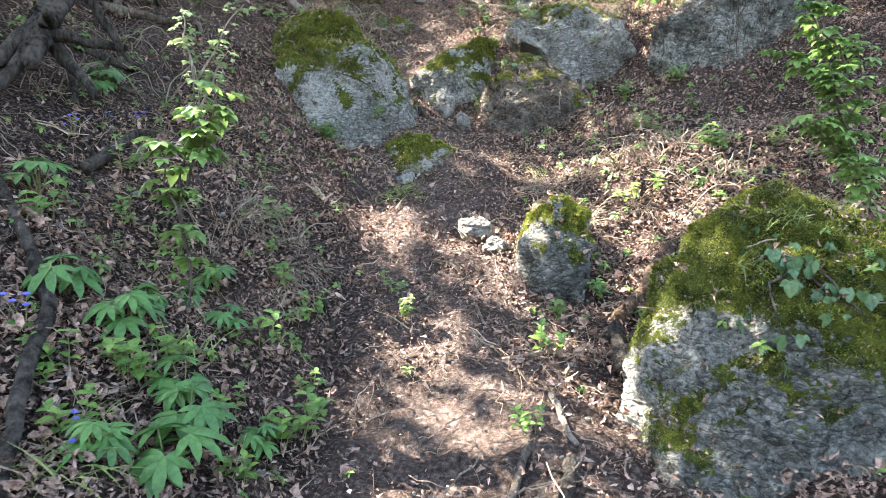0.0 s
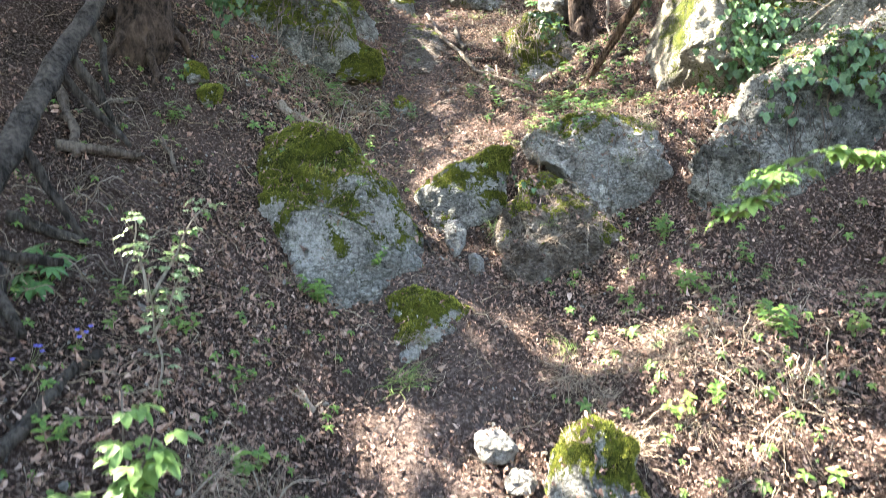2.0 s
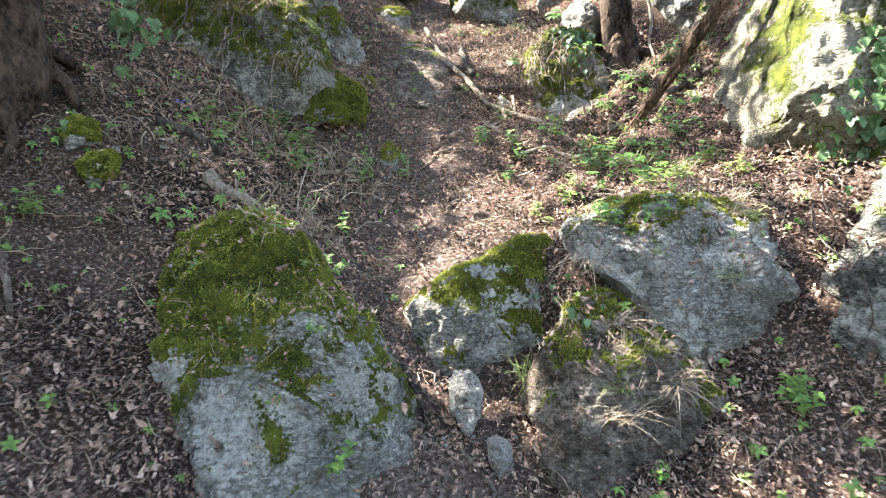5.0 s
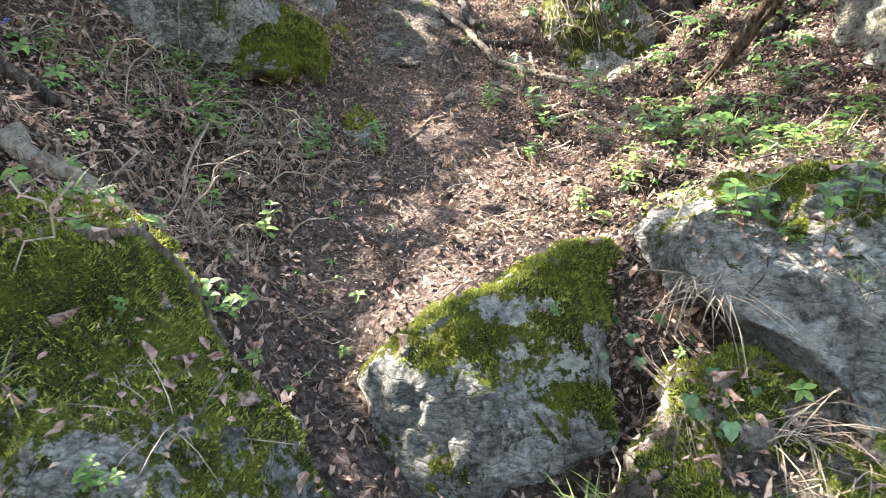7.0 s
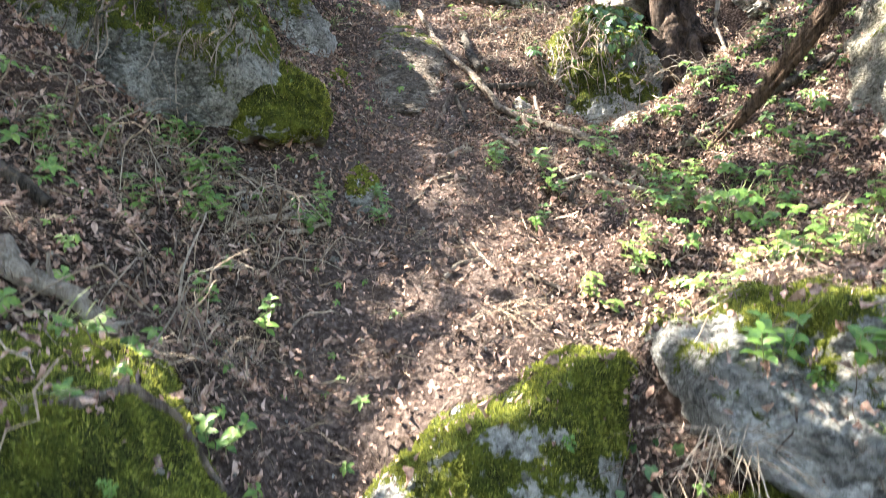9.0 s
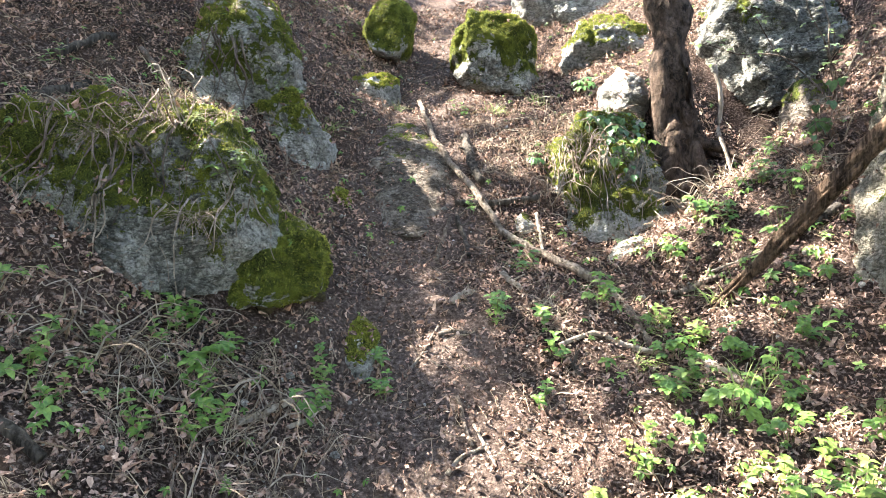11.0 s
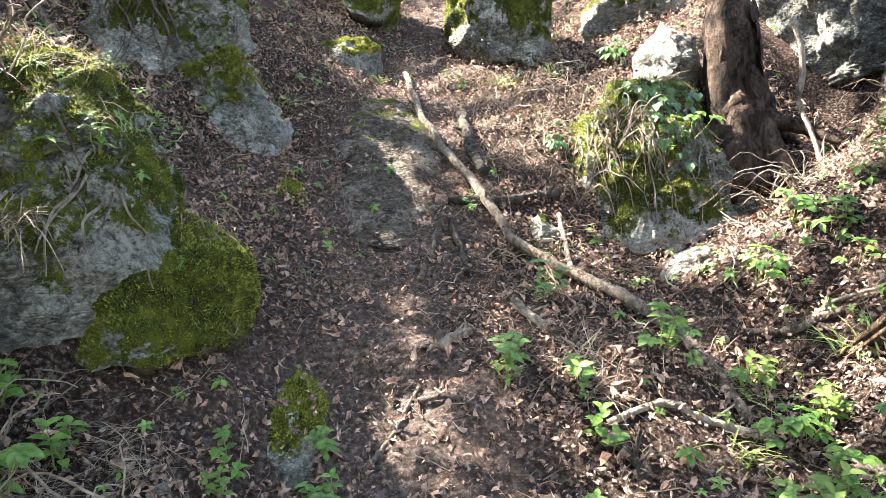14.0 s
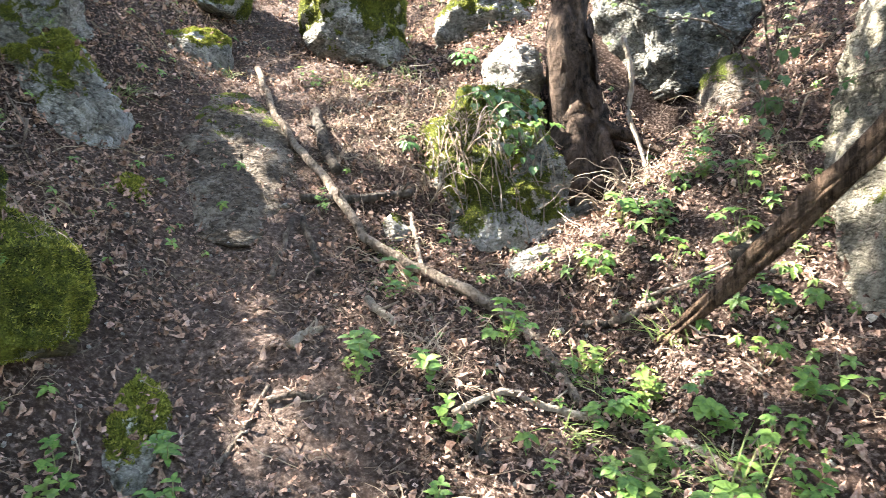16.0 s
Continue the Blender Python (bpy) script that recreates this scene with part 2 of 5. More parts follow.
def land(x, y):
    """Height of the ground without its small relief."""
    x, y = np.asarray(x, float), np.asarray(y, float)
    z = np.interp(y, _fine, _prof)
    left = np.interp(y, [-20, 0, 2, 3, 4, 5, 6, 7.5, 9, 30], [0.1, 0.35, 0.72, 0.62, 0.55, 0.58, 0.68, 0.6, 0.6, 0.4])
    d = soft(-0.4 - x)
    z = z + left * np.minimum(d, 3.0) + 0.3 * np.maximum(d - 3.0, 0) * np.minimum(1, 30 / (1 + np.abs(x)))
    right = np.interp(y, [-20, 0, 2.5, 3.3, 4.2, 6.2, 7.1, 8, 30], [0.05, 0.2, 0.3, 0.34, 0.5, 0.56, 0.62, 0.5, 0.4])
    d = soft(x - 0.8)
    z = z + right * np.minimum(d, 3.0) + 0.25 * np.maximum(d - 3.0, 0) * np.minimum(1, 30 / (1 + np.abs(x)))
    z = z + 0.28 * np.exp(-((x - 1.0) / 0.45) ** 2 - ((y - 5.35) / 0.38) ** 2)
    z = z - 0.52 * np.exp(-((x - 1.4) / 0.4) ** 2 - ((y - 7.87) / 0.38) ** 2)
    z = z - 0.16 * np.exp(-((x - 0.85) / 0.35) ** 2 - ((y - 7.55) / 0.28) ** 2)
    z = z - 0.75 * np.exp(-((x - 2.1) / 0.5) ** 2 - ((y - 8.3) / 0.45) ** 2)
    # hollows before the boulders, and the shelves of soil that they hold back
    for dz, cx, cy, rx, ry in ((-0.24, 0.08, 4.93, 0.3, 0.17), (-0.1, 0.42, 4.72, 0.25, 0.2), (-0.12, -0.75, 4.22, 0.4, 0.16), (-0.26, 2.0, 4.05, 0.45, 0.3), (0.17, 0.95, 3.55, 0.45, 0.24), (0.17, 0.65, 5.3, 0.3, 0.2), (-0.13, -0.8, 7.95, 0.25, 0.25),
                               (-0.12, 1.02, 6.72, 0.25, 0.25), (-0.1, -0.62, 5.52, 0.2, 0.18), (0.1, -1.03, 2.9, 0.25, 0.3), (-0.09, -0.3, 5.2, 0.2, 0.2), (-0.09, 0.25, 3.42, 0.3, 0.2), (0.11, 0.6, 6.7, 0.25, 0.2), (0.12, 0.78, 6.1, 0.25, 0.2), (-0.12, -1.0, 6.25, 0.3, 0.2)):
        z = z + dz * np.exp(-((x - cx) / rx) ** 2 - ((y - cy) / ry) ** 2)
    return z


from mathutils.bvhtree import BVHTree


def fbm(p, octaves=4):
    return noise.fractal(p, 0.9, 2.1, octaves)


def floor_z(x, y):
    """Height of the trodden surface with its relief."""
    v = Vector((x, y, 0))
    near = max(0.0, 1 - max(0, abs(x) - 4) / 3) * max(0.0, 1 - max(0, abs(y - 5) - 7) / 4)
    return float(land(x, y)) + near * (0.055 * fbm(v * 2.3, 3) + 0.024 * fbm(v * 9, 4))


def slope_at(x, y):
    e = 0.08
    n = Vector((-(float(land(x + e, y)) - float(land(x - e, y))) / (2 * e), -(float(land(x, y + e)) - float(land(x, y - e))) / (2 * e), 1))
    return n.normalized()


def mesh_of(name, verts, faces, material, smooth=True):
    me = bpy.data.meshes.new(name)
    me.from_pydata([tuple(v) for v in verts], [], faces)
    me.materials.append(material)
    if smooth:
        me.polygons.foreach_set("use_smooth", [True] * len(me.polygons))
    return me


def part(name, me, parent, label="", m=None):
    ob = new(name, me)
    ob.parent = parent
    if m is not None:
        ob.matrix_basis = m
    if label:
        tagged(ob, label)
    return ob


def thing(name, x, y, z, label, category, group="", kind=""):
    ob = new(name)
    ob.empty_display_size = 0.05
    ob.matrix_basis = Matrix.Translation((x, y, z))
    return tagged(ob, label, category, group, kind)


def tube(points, radii, sides=8, rough=0.0, seed=0, twist=0.0, lobes=0.0):
    """Verts and faces of a bent, tapering, uneven round bar."""
    pts = [Vector(p) for p in points]
    verts, faces = [], []
    up = Vector((0.13, 0.31, 0.94))
    for i, p in enumerate(pts):
        d = (pts[min(i + 1, len(pts) - 1)] - pts[max(i - 1, 0)]).normalized()
        a = d.cross(up)
        if a.length < 0.05:
            a = d.cross(Vector((1, 0, 0)))
        a.normalize()
        b = d.cross(a)
        for k in range(sides):
            t = 2 * math.pi * k / sides + twist * i
            w = a * math.cos(t) + b * math.sin(t)
            r = radii[i]
            if rough:
                q = (p + w * radii[i] * 1.5) * (0.45 / max(radii[i], 0.004)) + Vector((seed, 0, 0))
                r *= 1 + rough * (noise.noise(q) + 0.5 * noise.noise(q * 2.7))
            if lobes:
                r *= 1 + lobes * math.sin(3 * t + seed) + 0.6 * lobes * math.sin(7 * t + 2 * seed)
            verts.append(p + w * r)
    n = len(pts)
    for i in range(n - 1):
        for k in range(sides):
            q = (k + 1) % sides
            faces.append((i * sides + k, i * sides + q, (i + 1) * sides + q, (i + 1) * sides + k))
    faces.append(tuple(range(sides))[::-1])
    faces.append(tuple((n - 1) * sides + k for k in range(sides)))
    return verts, faces


def wander(a, b, n, amount, seed, sag=0.0):
    """Points from a to b, straying and sagging on the way."""
    a, b = Vector(a), Vector(b)
    size = (b - a).length
    out = []
    for i in range(n):
        t = i / (n - 1)
        p = a.lerp(b, t)
        w = math.sin(math.pi * t)
        s = Vector((seed * 3.7, 1.3 * seed, t * 3.0))
        out.append(p + Vector((noise.noise(s), noise.noise(s + Vector((9, 0, 0))), noise.noise(s + Vector((0, 9, 0))))) * amount * size * (0.3 + w) + Vector((0, 0, -sag * w * size)))
    return out


def taper(n, r0, r1):
    return [r0 + (r1 - r0) * i / (n - 1) for i in range(n)]


def merge(pieces):
    verts, faces = [], []
    for v, f in pieces:
        o = len(verts)
        verts += list(v)
        faces += [tuple(i + o for i in q) for q in f]
    return verts, faces


def moved(piece, m):
    return [m @ Vector(v) for v in piece[0]], piece[1]


def blade(length, width, droop=0.3, fold=0.25, points=5, base=0.15, peak=0.4):
    """A leaf along +y from the origin, folded on its midrib and drooping to the tip."""
    verts, faces = [], []
    for i in range(points + 1):
        t = i / points
        w = width * 0.5 * (base * (1 - t) + math.sin(math.pi * min(1, t ** (math.log(0.5) / math.log(peak)))) ** 0.85)
        y, z = length * t * (1 - 0.15 * droop * t), -droop * length * t * t
        verts += [(-w, y, z + fold * w), (0, y, z), (w, y, z + fold * w)]
    for i in range(points):
        for k in (0, 1):
            a = 3 * i + k
            faces.append((a, a + 1, a + 4, a + 3))
    return verts, faces


def lobed(size, lobes=5, spread=200, narrow=0.32, droop=0.25, points=4, peak=0.5):
    """A leaf of several leaflets fanned round the end of its stalk."""
    out = []
    for i in range(lobes):
        a = (i / (lobes - 1) - 0.5) * spread
        s = size * (1 - 0.38 * abs(a) / (spread / 2 + 1))
        out.append(moved(blade(s, s * narrow, droop, 0.3, points, peak=peak), pose(0, 0, 0.002 * (i % 2), 0, 0, -a)))
    return merge(out)


def rock_mesh(y0, front, back, lean, moss, outline, seed, material, square=2.0, rough=1.0, n=112, rings=30, keep=False):
    """A stone swelled from its outline, with facets, pits and a moss cover."""
    o = np.array(outline)
    foot = o[:, 1].min() + 0.22 * np.ptp(o[:, 1])
    o[o[:, 1] < foot, 1] -= min(0.14, 0.2 * np.ptp(o[:, 1]))
    if 0.45 < np.ptp(o[:, 0]) < 1.0 and not keep:
        o = o.mean(0) + (o - o.mean(0)) * 1.07
    k = len(o)
    t = np.linspace(0, k, n, endpoint=False)
    i = t.astype(int)
    f = (t - i)[:, None]
    p0, p1, p2, p3 = o[(i - 1) % k], o[i % k], o[(i + 1) % k], o[(i + 2) % k]
    c = 0.5 * (2 * p1 + (p2 - p0) * f + (2 * p0 - 5 * p1 + 4 * p2 - p3) * f ** 2 + (3 * p1 - p0 - 3 * p2 + p3) * f ** 3)
    mid = o.mean(0)
    size = float(np.ptp(o, axis=0).max())
    verts, faces = [], []
    for j in range(1, 2 * rings):
        a = math.pi * j / (2 * rings)
        for q in range(n):
            low = min(1.0, max(0.0, 3.0 * (mid[1] - c[q][1]) / np.ptp(o[:, 1])))
            e = 2 / (square + 4.5 * low)
            r, d = math.sin(a) ** e, abs(math.cos(a)) ** e
            y = -front * d if j < rings else back * d
            x, z = mid + (c[q] - mid) * r
            verts.append(Vector((x, y0 + y + lean * (z - mid[1]), z)))
    m = 2 * rings - 1
    verts += [Vector((mid[0], y0 - front, mid[1])), Vector((mid[0], y0 + back, mid[1]))]
    for j in range(m - 1):
        for q in range(n):
            w = (q + 1) % n
            faces.append((j * n + q, j * n + w, (j + 1) * n + w, (j + 1) * n + q))
    for q in range(n):
        w = (q + 1) % n
        faces.append((len(verts) - 2, w, q))
        faces.append(((m - 1) * n + q, (m - 1) * n + w, len(verts) - 1))
    me = mesh_of("stone", verts, faces, material)
    rng = random.Random(seed * 13 + 1)
    half = Vector((float(np.ptp(o[:, 0])) / 2, (front + back) / 2, float(np.ptp(o[:, 1])) / 2))
    mid3 = Vector((float(o[:, 0].min() + o[:, 0].max()) / 2, y0 + (back - front) / 2, float(o[:, 1].min() + o[:, 1].max()) / 2))
    small = size < 0.45
    cuts = []
    for _ in range(16 if small else 12):
        d = Vector((rng.gauss(0, 1), rng.gauss(-0.5, 0.8), rng.gauss(0.2, 0.8))).normalized()
        if keep:
            d = Vector((0.75 * d.x, -abs(d.y) - 0.45, 0.75 * d.z)).normalized()
        cuts.append((d, rng.uniform(0.6, 0.82) if small else rng.uniform(0.92, 0.99) if d.z > 0.45 else rng.uniform(0.76, 0.96)))
        if keep:
            cuts[-1] = (d, cuts[-1][1] + 0.13 * max(0.0, square - 2.4))
    for v in me.vertices:
        q = v.co - mid3
        q = Vector((q.x / half.x, (q.y - lean * q.z) / half.y, q.z / half.z))
        for d, far in cuts:
            over = q.dot(d) - far
            if over > 0:
                q -= d * over * 0.9
        v.co = mid3 + Vector((q.x * half.x, q.y * half.y + lean * q.z * half.z, q.z * half.z))
    me.update()
    s = Vector((seed * 2.31, seed * 1.7, seed))
    normals = [v.normal.copy() for v in me.vertices]
    for v, nor in zip(me.vertices, normals):
        p = v.co + s
        facet = noise.voronoi(p * (3.0 / min(size, 1.1)))[0]
        big = 0.07 * min(size, 1.1) * (facet[1] - facet[0] - 0.25)
        strata = 0.012 * min(size, 1.0) * math.sin(24 / min(size, 1.0) * (p.z + 0.25 * p.x) + 3 * noise.noise(p * 4))
        v.co += nor * rough * (0.6 * big + 0.035 * min(size, 1.2) * fbm(p * (4 / min(size, 1.2)), 4) + min(0.026, 0.03 * size) * fbm(p * 13, 5) + strata - (0.0 if small else 0.02) * max(0, noise.noise(p * 26) - 0.1) * 2 + min(0.008, 0.02 * size) * fbm(p * 60, 2))
    me.update()
    lo, hi = float(o[:, 1].min()), float(o[:, 1].max())
    attr = me.attributes.new("moss", "FLOAT", "POINT")
    cover = []
    for v in me.vertices:
        h = (v.co.z - lo) / (hi - lo)
        p = v.co + s
        g = moss[0] * 1.5 - 0.55 + 0.75 * min(1.0, max(-1.0, (h - moss[1]) * 2.6)) + 0.35 * v.normal.z + 0.8 * fbm(p * (4.2 / size), 4) + 0.5 * fbm(p * 15, 4)
        cover.append(min(1.0, max(0.0, g)) if moss[0] > 0 else 0.0)
    attr.data.foreach_set("value", cover)
    return me, cover


def moss_fuzz(me, cover, count, seed, size=0.0095):
    """Short shoots of moss standing on the covered faces."""
    rng = random.Random(seed)
    polys = [(p, sum(cover[i] for i in p.vertices) / len(p.vertices)) for p in me.polygons if p.center.y < 99]
    polys = [(p, g) for p, g in polys if g > 0.45]
    if not polys:
        return None
    pick = rng.choices([p for p, _ in polys], [p.area * g for p, g in polys], k=count)
    verts, faces = [], []
    for p in pick:
        co = [me.vertices[i].co for i in p.vertices]
        u, w = rng.random(), rng.random()
        q = co[0].lerp(co[1], u).lerp(co[-1].lerp(co[-2], u), w)
        d = (p.normal + Vector((rng.uniform(-1, 1), rng.uniform(-1, 1), rng.uniform(-0.4, 1.2))) * 0.7).normalized()
        a = d.cross(Vector((rng.uniform(-1, 1), rng.uniform(-1, 1), rng.uniform(-1, 1)))).normalized()
        s = size * rng.uniform(0.5, 1.4)
        b = len(verts)
        verts += [q - a * s * 0.22 - p.normal * 0.003, q + a * s * 0.22 - p.normal * 0.003, q + d * s]
        faces.append((b, b + 1, b + 2))
    return mesh_of("moss", verts, faces, MOSS, False)


ROCK_SHAPES = []


def surface(x, y):
    """The upper side of rock or ground at x, y: its height, and the rock's normal where there is one."""
    z, nor = floor_z(x, y), None
    for shape in ROCK_SHAPES:
        hit = shape.ray_cast(Vector((x, y, z + 4.0)), Vector((0, 0, -1)))
        if hit[0] is not None and hit[0].z > z:
            z, nor = hit[0].z, hit[1]
    return z, nor


def buried(x, y):
    """Whether the ground at x, y lies inside a rock."""
    p = Vector((x, y, floor_z(x, y) + 0.015))
    for shape in ROCK_SHAPES:
        hit = shape.ray_cast(p, Vector((0, 0, 1)), 3.0)
        if hit[0] is not None and hit[1].z > 0:
            return True
    return False


def front_of(x, z, y, far=1.5):
    """Where a line from y straight ahead first meets rock or ground."""
    best = y + far
    for shape in ROCK_SHAPES:
        hit = shape.ray_cast(Vector((x, y, z)), Vector((0, 1, 0)), far)
        if hit[0] is not None:
            best = min(best, hit[0].y)
    for k in range(40):
        q = y + far * k / 40
        if q >= best:
            break
        if float(land(x, q)) > z:
            best = q
            break
    return best


def rock(name, y0, front, back, lean, moss, outline, label, seed, material=None, square=2.7, rough=1.0, fuzz=None, keep=False):
    pale = moss[0] <= 0.1
    big = max(x for x, _ in outline) - min(x for x, _ in outline)
    material = material or (PALE_STONE if pale else STONE)
    me, cover = rock_mesh(y0, front, back, lean, moss, outline, seed, material, square, rough, 220 if big > 1.2 else 168 if big > 0.6 else 120 if big > 0.45 else 56, 56 if big > 1.2 else 42 if big > 0.6 else 30 if big > 0.45 else 15, keep)
    cx, cz = sum(x for x, _ in outline) / len(outline), min(z for _, z in outline)
    me.transform(Matrix.Translation((-cx, -y0, -cz)))
    root = thing(name, cx, y0, cz, label, "rock")
    part("stone", me, root)
    shift = Vector((cx, y0, cz))
    ROCK_SHAPES.append(BVHTree.FromPolygons([v.co + shift for v in me.vertices], [tuple(p.vertices) for p in me.polygons]))
    fz = moss_fuzz(me, cover, fuzz or int(46000 * min(1, big) * (0.3 + moss[0])), seed) if moss[0] > 0.15 else None
    if fz:
        part("moss", fz, root, "yellow-green moss cover")
    return root

# ---- the ground: one sheet from the gully to the horizon ----


def ground():
    def axis(lo, hi, step, far):
        a = list(np.arange(lo, hi, step))
        g, up, down = step, [hi], [lo]
        while up[-1] < far:
            g *= 1.35
            up.append(up[-1] + g)
            down.append(down[-1] - g)
        return np.array(down[:0:-1] + a + up)
    xs, ys = axis(-3.4, 3.4, 0.03, 90), axis(1.2, 11.4, 0.03, 80)
    nx = len(xs)
    verts = [(x, y, floor_z(x, y)) for y in ys for x in xs]
    faces = [(j * nx + i, j * nx + i + 1, (j + 1) * nx + i + 1, (j + 1) * nx + i) for j in range(len(ys) - 1) for i in range(nx - 1)]
    me = mesh_of("ground", verts, faces, SOIL)
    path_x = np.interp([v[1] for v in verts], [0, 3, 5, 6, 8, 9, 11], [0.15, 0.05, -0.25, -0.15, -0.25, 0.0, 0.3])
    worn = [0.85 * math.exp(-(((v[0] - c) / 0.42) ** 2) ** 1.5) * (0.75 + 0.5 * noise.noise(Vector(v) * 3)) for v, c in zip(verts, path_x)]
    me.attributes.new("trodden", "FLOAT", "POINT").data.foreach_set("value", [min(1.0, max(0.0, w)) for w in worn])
    ob = new("ground", me)
    return tagged(ob, "steep brown forest soil of a gully with a trodden path", "ground", kind="structure")


ground()
# ---- rocks: outline (x, z) at depth y, swelling to the front and back ----
rock("boulder", 4.54, 0.2, 0.45, 0.55, (0.6, 0.5), [(-1.17, 2.52), (-1.07, 2.64), (-0.84, 2.68), (-0.7, 2.61), (-0.55, 2.44), (-0.38, 2.3), (-0.3, 2.16), (-0.2, 2.01), (-0.15, 1.88), (-0.21, 1.82), (-0.48, 1.74), (-0.71, 1.75), (-0.96, 1.8), (-1.09, 1.91), (-1.15, 2.03), (-1.15, 2.24), (-1.14, 2.39)],
     "large grey limestone boulder with moss-covered top sunk in the slope", 3, square=3.4, keep=True)
rock("boulder", 5.09, 0.14, 0.5, 0.15, (0.52, 0.6), [(-0.25, 2.24), (-0.17, 2.35), (-0.03, 2.44), (0.15, 2.52), (0.3, 2.61), (0.44, 2.6), (0.49, 2.49), (0.45, 2.35), (0.34, 2.14), (0.25, 1.98), (0.11, 1.95), (-0.06, 2.07), (-0.21, 2.15)],
     "grey limestone boulder with moss on its upper side, beside the gully", 4, square=3.4, rough=0.55, keep=True)
rock("boulder", 4.85, 0.12, 0.8, 0.35, (0.24, 0.62), [(0.49, 2.63), (0.6, 2.71), (0.79, 2.78), (0.97, 2.8), (1.17, 2.73), (1.32, 2.61), (1.44, 2.46), (1.47, 2.32), (1.36, 2.23), (1.14, 2.19), (0.95, 2.21), (0.79, 2.29), (0.63, 2.39), (0.52, 2.47)],
     "broad grey limestone boulder with thin moss and dry roots", 5, square=3.4, keep=True)
rock("boulder", 4.65, 0.2, 0.4, 0.5, (0.22, 0.5), [(0.31, 2.1), (0.4, 2.26), (0.52, 2.36), (0.67, 2.37), (0.87, 2.29), (0.93, 2.1), (0.98, 1.92), (0.84, 1.8), (0.58, 1.72), (0.37, 1.77), (0.25, 1.92)],
     "soil-covered rock with moss and dry grass under a broader boulder", 6, EARTHY_STONE, square=2.4, keep=True)
rock("boulder", 4.04, 0.13, 0.4, 0.7, (0.42, 0.5), [(-0.4, 1.46), (-0.36, 1.57), (-0.34, 1.66), (-0.2, 1.7), (-0.04, 1.66), (0.1, 1.57), (0.12, 1.48), (0.07, 1.37), (-0.14, 1.31), (-0.32, 1.35)],
     "low mossy rock with yellowed grass below a large boulder", 7, square=2.6, keep=True)
rock("boulder", 3.05, 0.14, 0.35, 0.4, (0.5, 0.62), [(0.28, 0.84), (0.33, 1.0), (0.39, 1.14), (0.47, 1.22), (0.56, 1.25), (0.65, 1.2), (0.68, 1.08), (0.64, 0.95), (0.58, 0.85), (0.46, 0.79), (0.33, 0.79)],
     "upright grey stone capped with bright green moss", 8, DARK_STONE, square=2.8, keep=True)
rock("boulder", 3.15, 0.12, 0.3, 0.2, (0.9, 0.1), [(0.80, 0.93), (0.84, 1.00), (0.97, 1.04), (1.07, 1.03), (1.11, 0.93), (1.05, 0.80), (0.84, 0.80)],
     "small stone fully covered in moss behind a fallen branch", 9)
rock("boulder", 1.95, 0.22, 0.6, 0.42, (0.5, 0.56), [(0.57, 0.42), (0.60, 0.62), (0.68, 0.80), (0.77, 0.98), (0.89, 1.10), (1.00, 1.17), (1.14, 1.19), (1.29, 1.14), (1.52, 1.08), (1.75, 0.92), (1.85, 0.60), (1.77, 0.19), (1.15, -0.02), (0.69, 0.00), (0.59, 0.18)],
     "huge pale limestone boulder with mossy top and ivy, beside the path", 10, DARK_STONE, square=3.6, rough=1.1, keep=True)
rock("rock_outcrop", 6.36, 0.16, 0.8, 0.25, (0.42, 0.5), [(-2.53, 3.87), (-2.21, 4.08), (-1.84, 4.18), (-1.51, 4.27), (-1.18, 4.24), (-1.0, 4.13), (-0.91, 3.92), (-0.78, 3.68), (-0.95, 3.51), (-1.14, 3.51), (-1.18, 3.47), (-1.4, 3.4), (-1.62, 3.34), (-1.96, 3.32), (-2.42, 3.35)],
     "overhanging grey rock outcrop with hanging roots and moss", 11, DARK_STONE, square=3.2, keep=True)
rock("boulder", 6.55, 0.15, 0.4, 0.85, (0.75, 0.05), [(-1.06, 3.53), (-1.06, 3.63), (-0.98, 3.7), (-0.83, 3.74), (-0.7, 3.68), (-0.6, 3.59), (-0.58, 3.53), (-0.61, 3.46), (-0.73, 3.4), (-0.91, 3.4), (-1.02, 3.45)],
     "low boulder thickly covered with green moss below a rock outcrop", 12, keep=True)
rock("boulder", 7.83, 0.18, 0.4, 0.2, (0.4, 0.5), [(-1.26, 4.4), (-1.22, 4.51), (-1.12, 4.59), (-1.02, 4.59), (-0.92, 4.45), (-0.83, 4.34), (-0.76, 4.21), (-0.77, 4.12), (-0.92, 4.09), (-1.09, 4.13), (-1.18, 4.25)],
     "pointed pale rock with moss along its edge", 13, keep=True)
rock("rock_outcrop", 7.95, 0.2, 0.6, 0.3, (0.3, 0.3), [(-1.81, 5.00), (-1.62, 5.22), (-1.27, 5.22), (-1.11, 4.96), (-1.00, 4.71), (-1.02, 4.58), (-1.24, 4.47), (-1.46, 4.50), (-1.67, 4.68)],
     "dark grey rock outcrop with trailing roots on the bank", 14)
rock("rock_slab", 7.99, 0.17, 0.5, 1.1, (0.12, 0.6), [(-0.68, 4.30), (-0.56, 4.43), (-0.29, 4.46), (-0.08, 4.23), (0.06, 3.98), (-0.05, 3.82), (-0.37, 3.8), (-0.58, 3.95)],
     "weathered grey rock slab lying bare in the path", 15, EARTHY_STONE, rough=0.35, keep=True)
rock("boulder", 8.75, 0.15, 0.4, 0.4, (0.4, 0.5), [(-0.80, 4.85), (-0.72, 4.98), (-0.54, 5.01), (-0.41, 4.88), (-0.42, 4.71), (-0.62, 4.67), (-0.78, 4.71)],
     "low grey rock beside the upper path", 16)
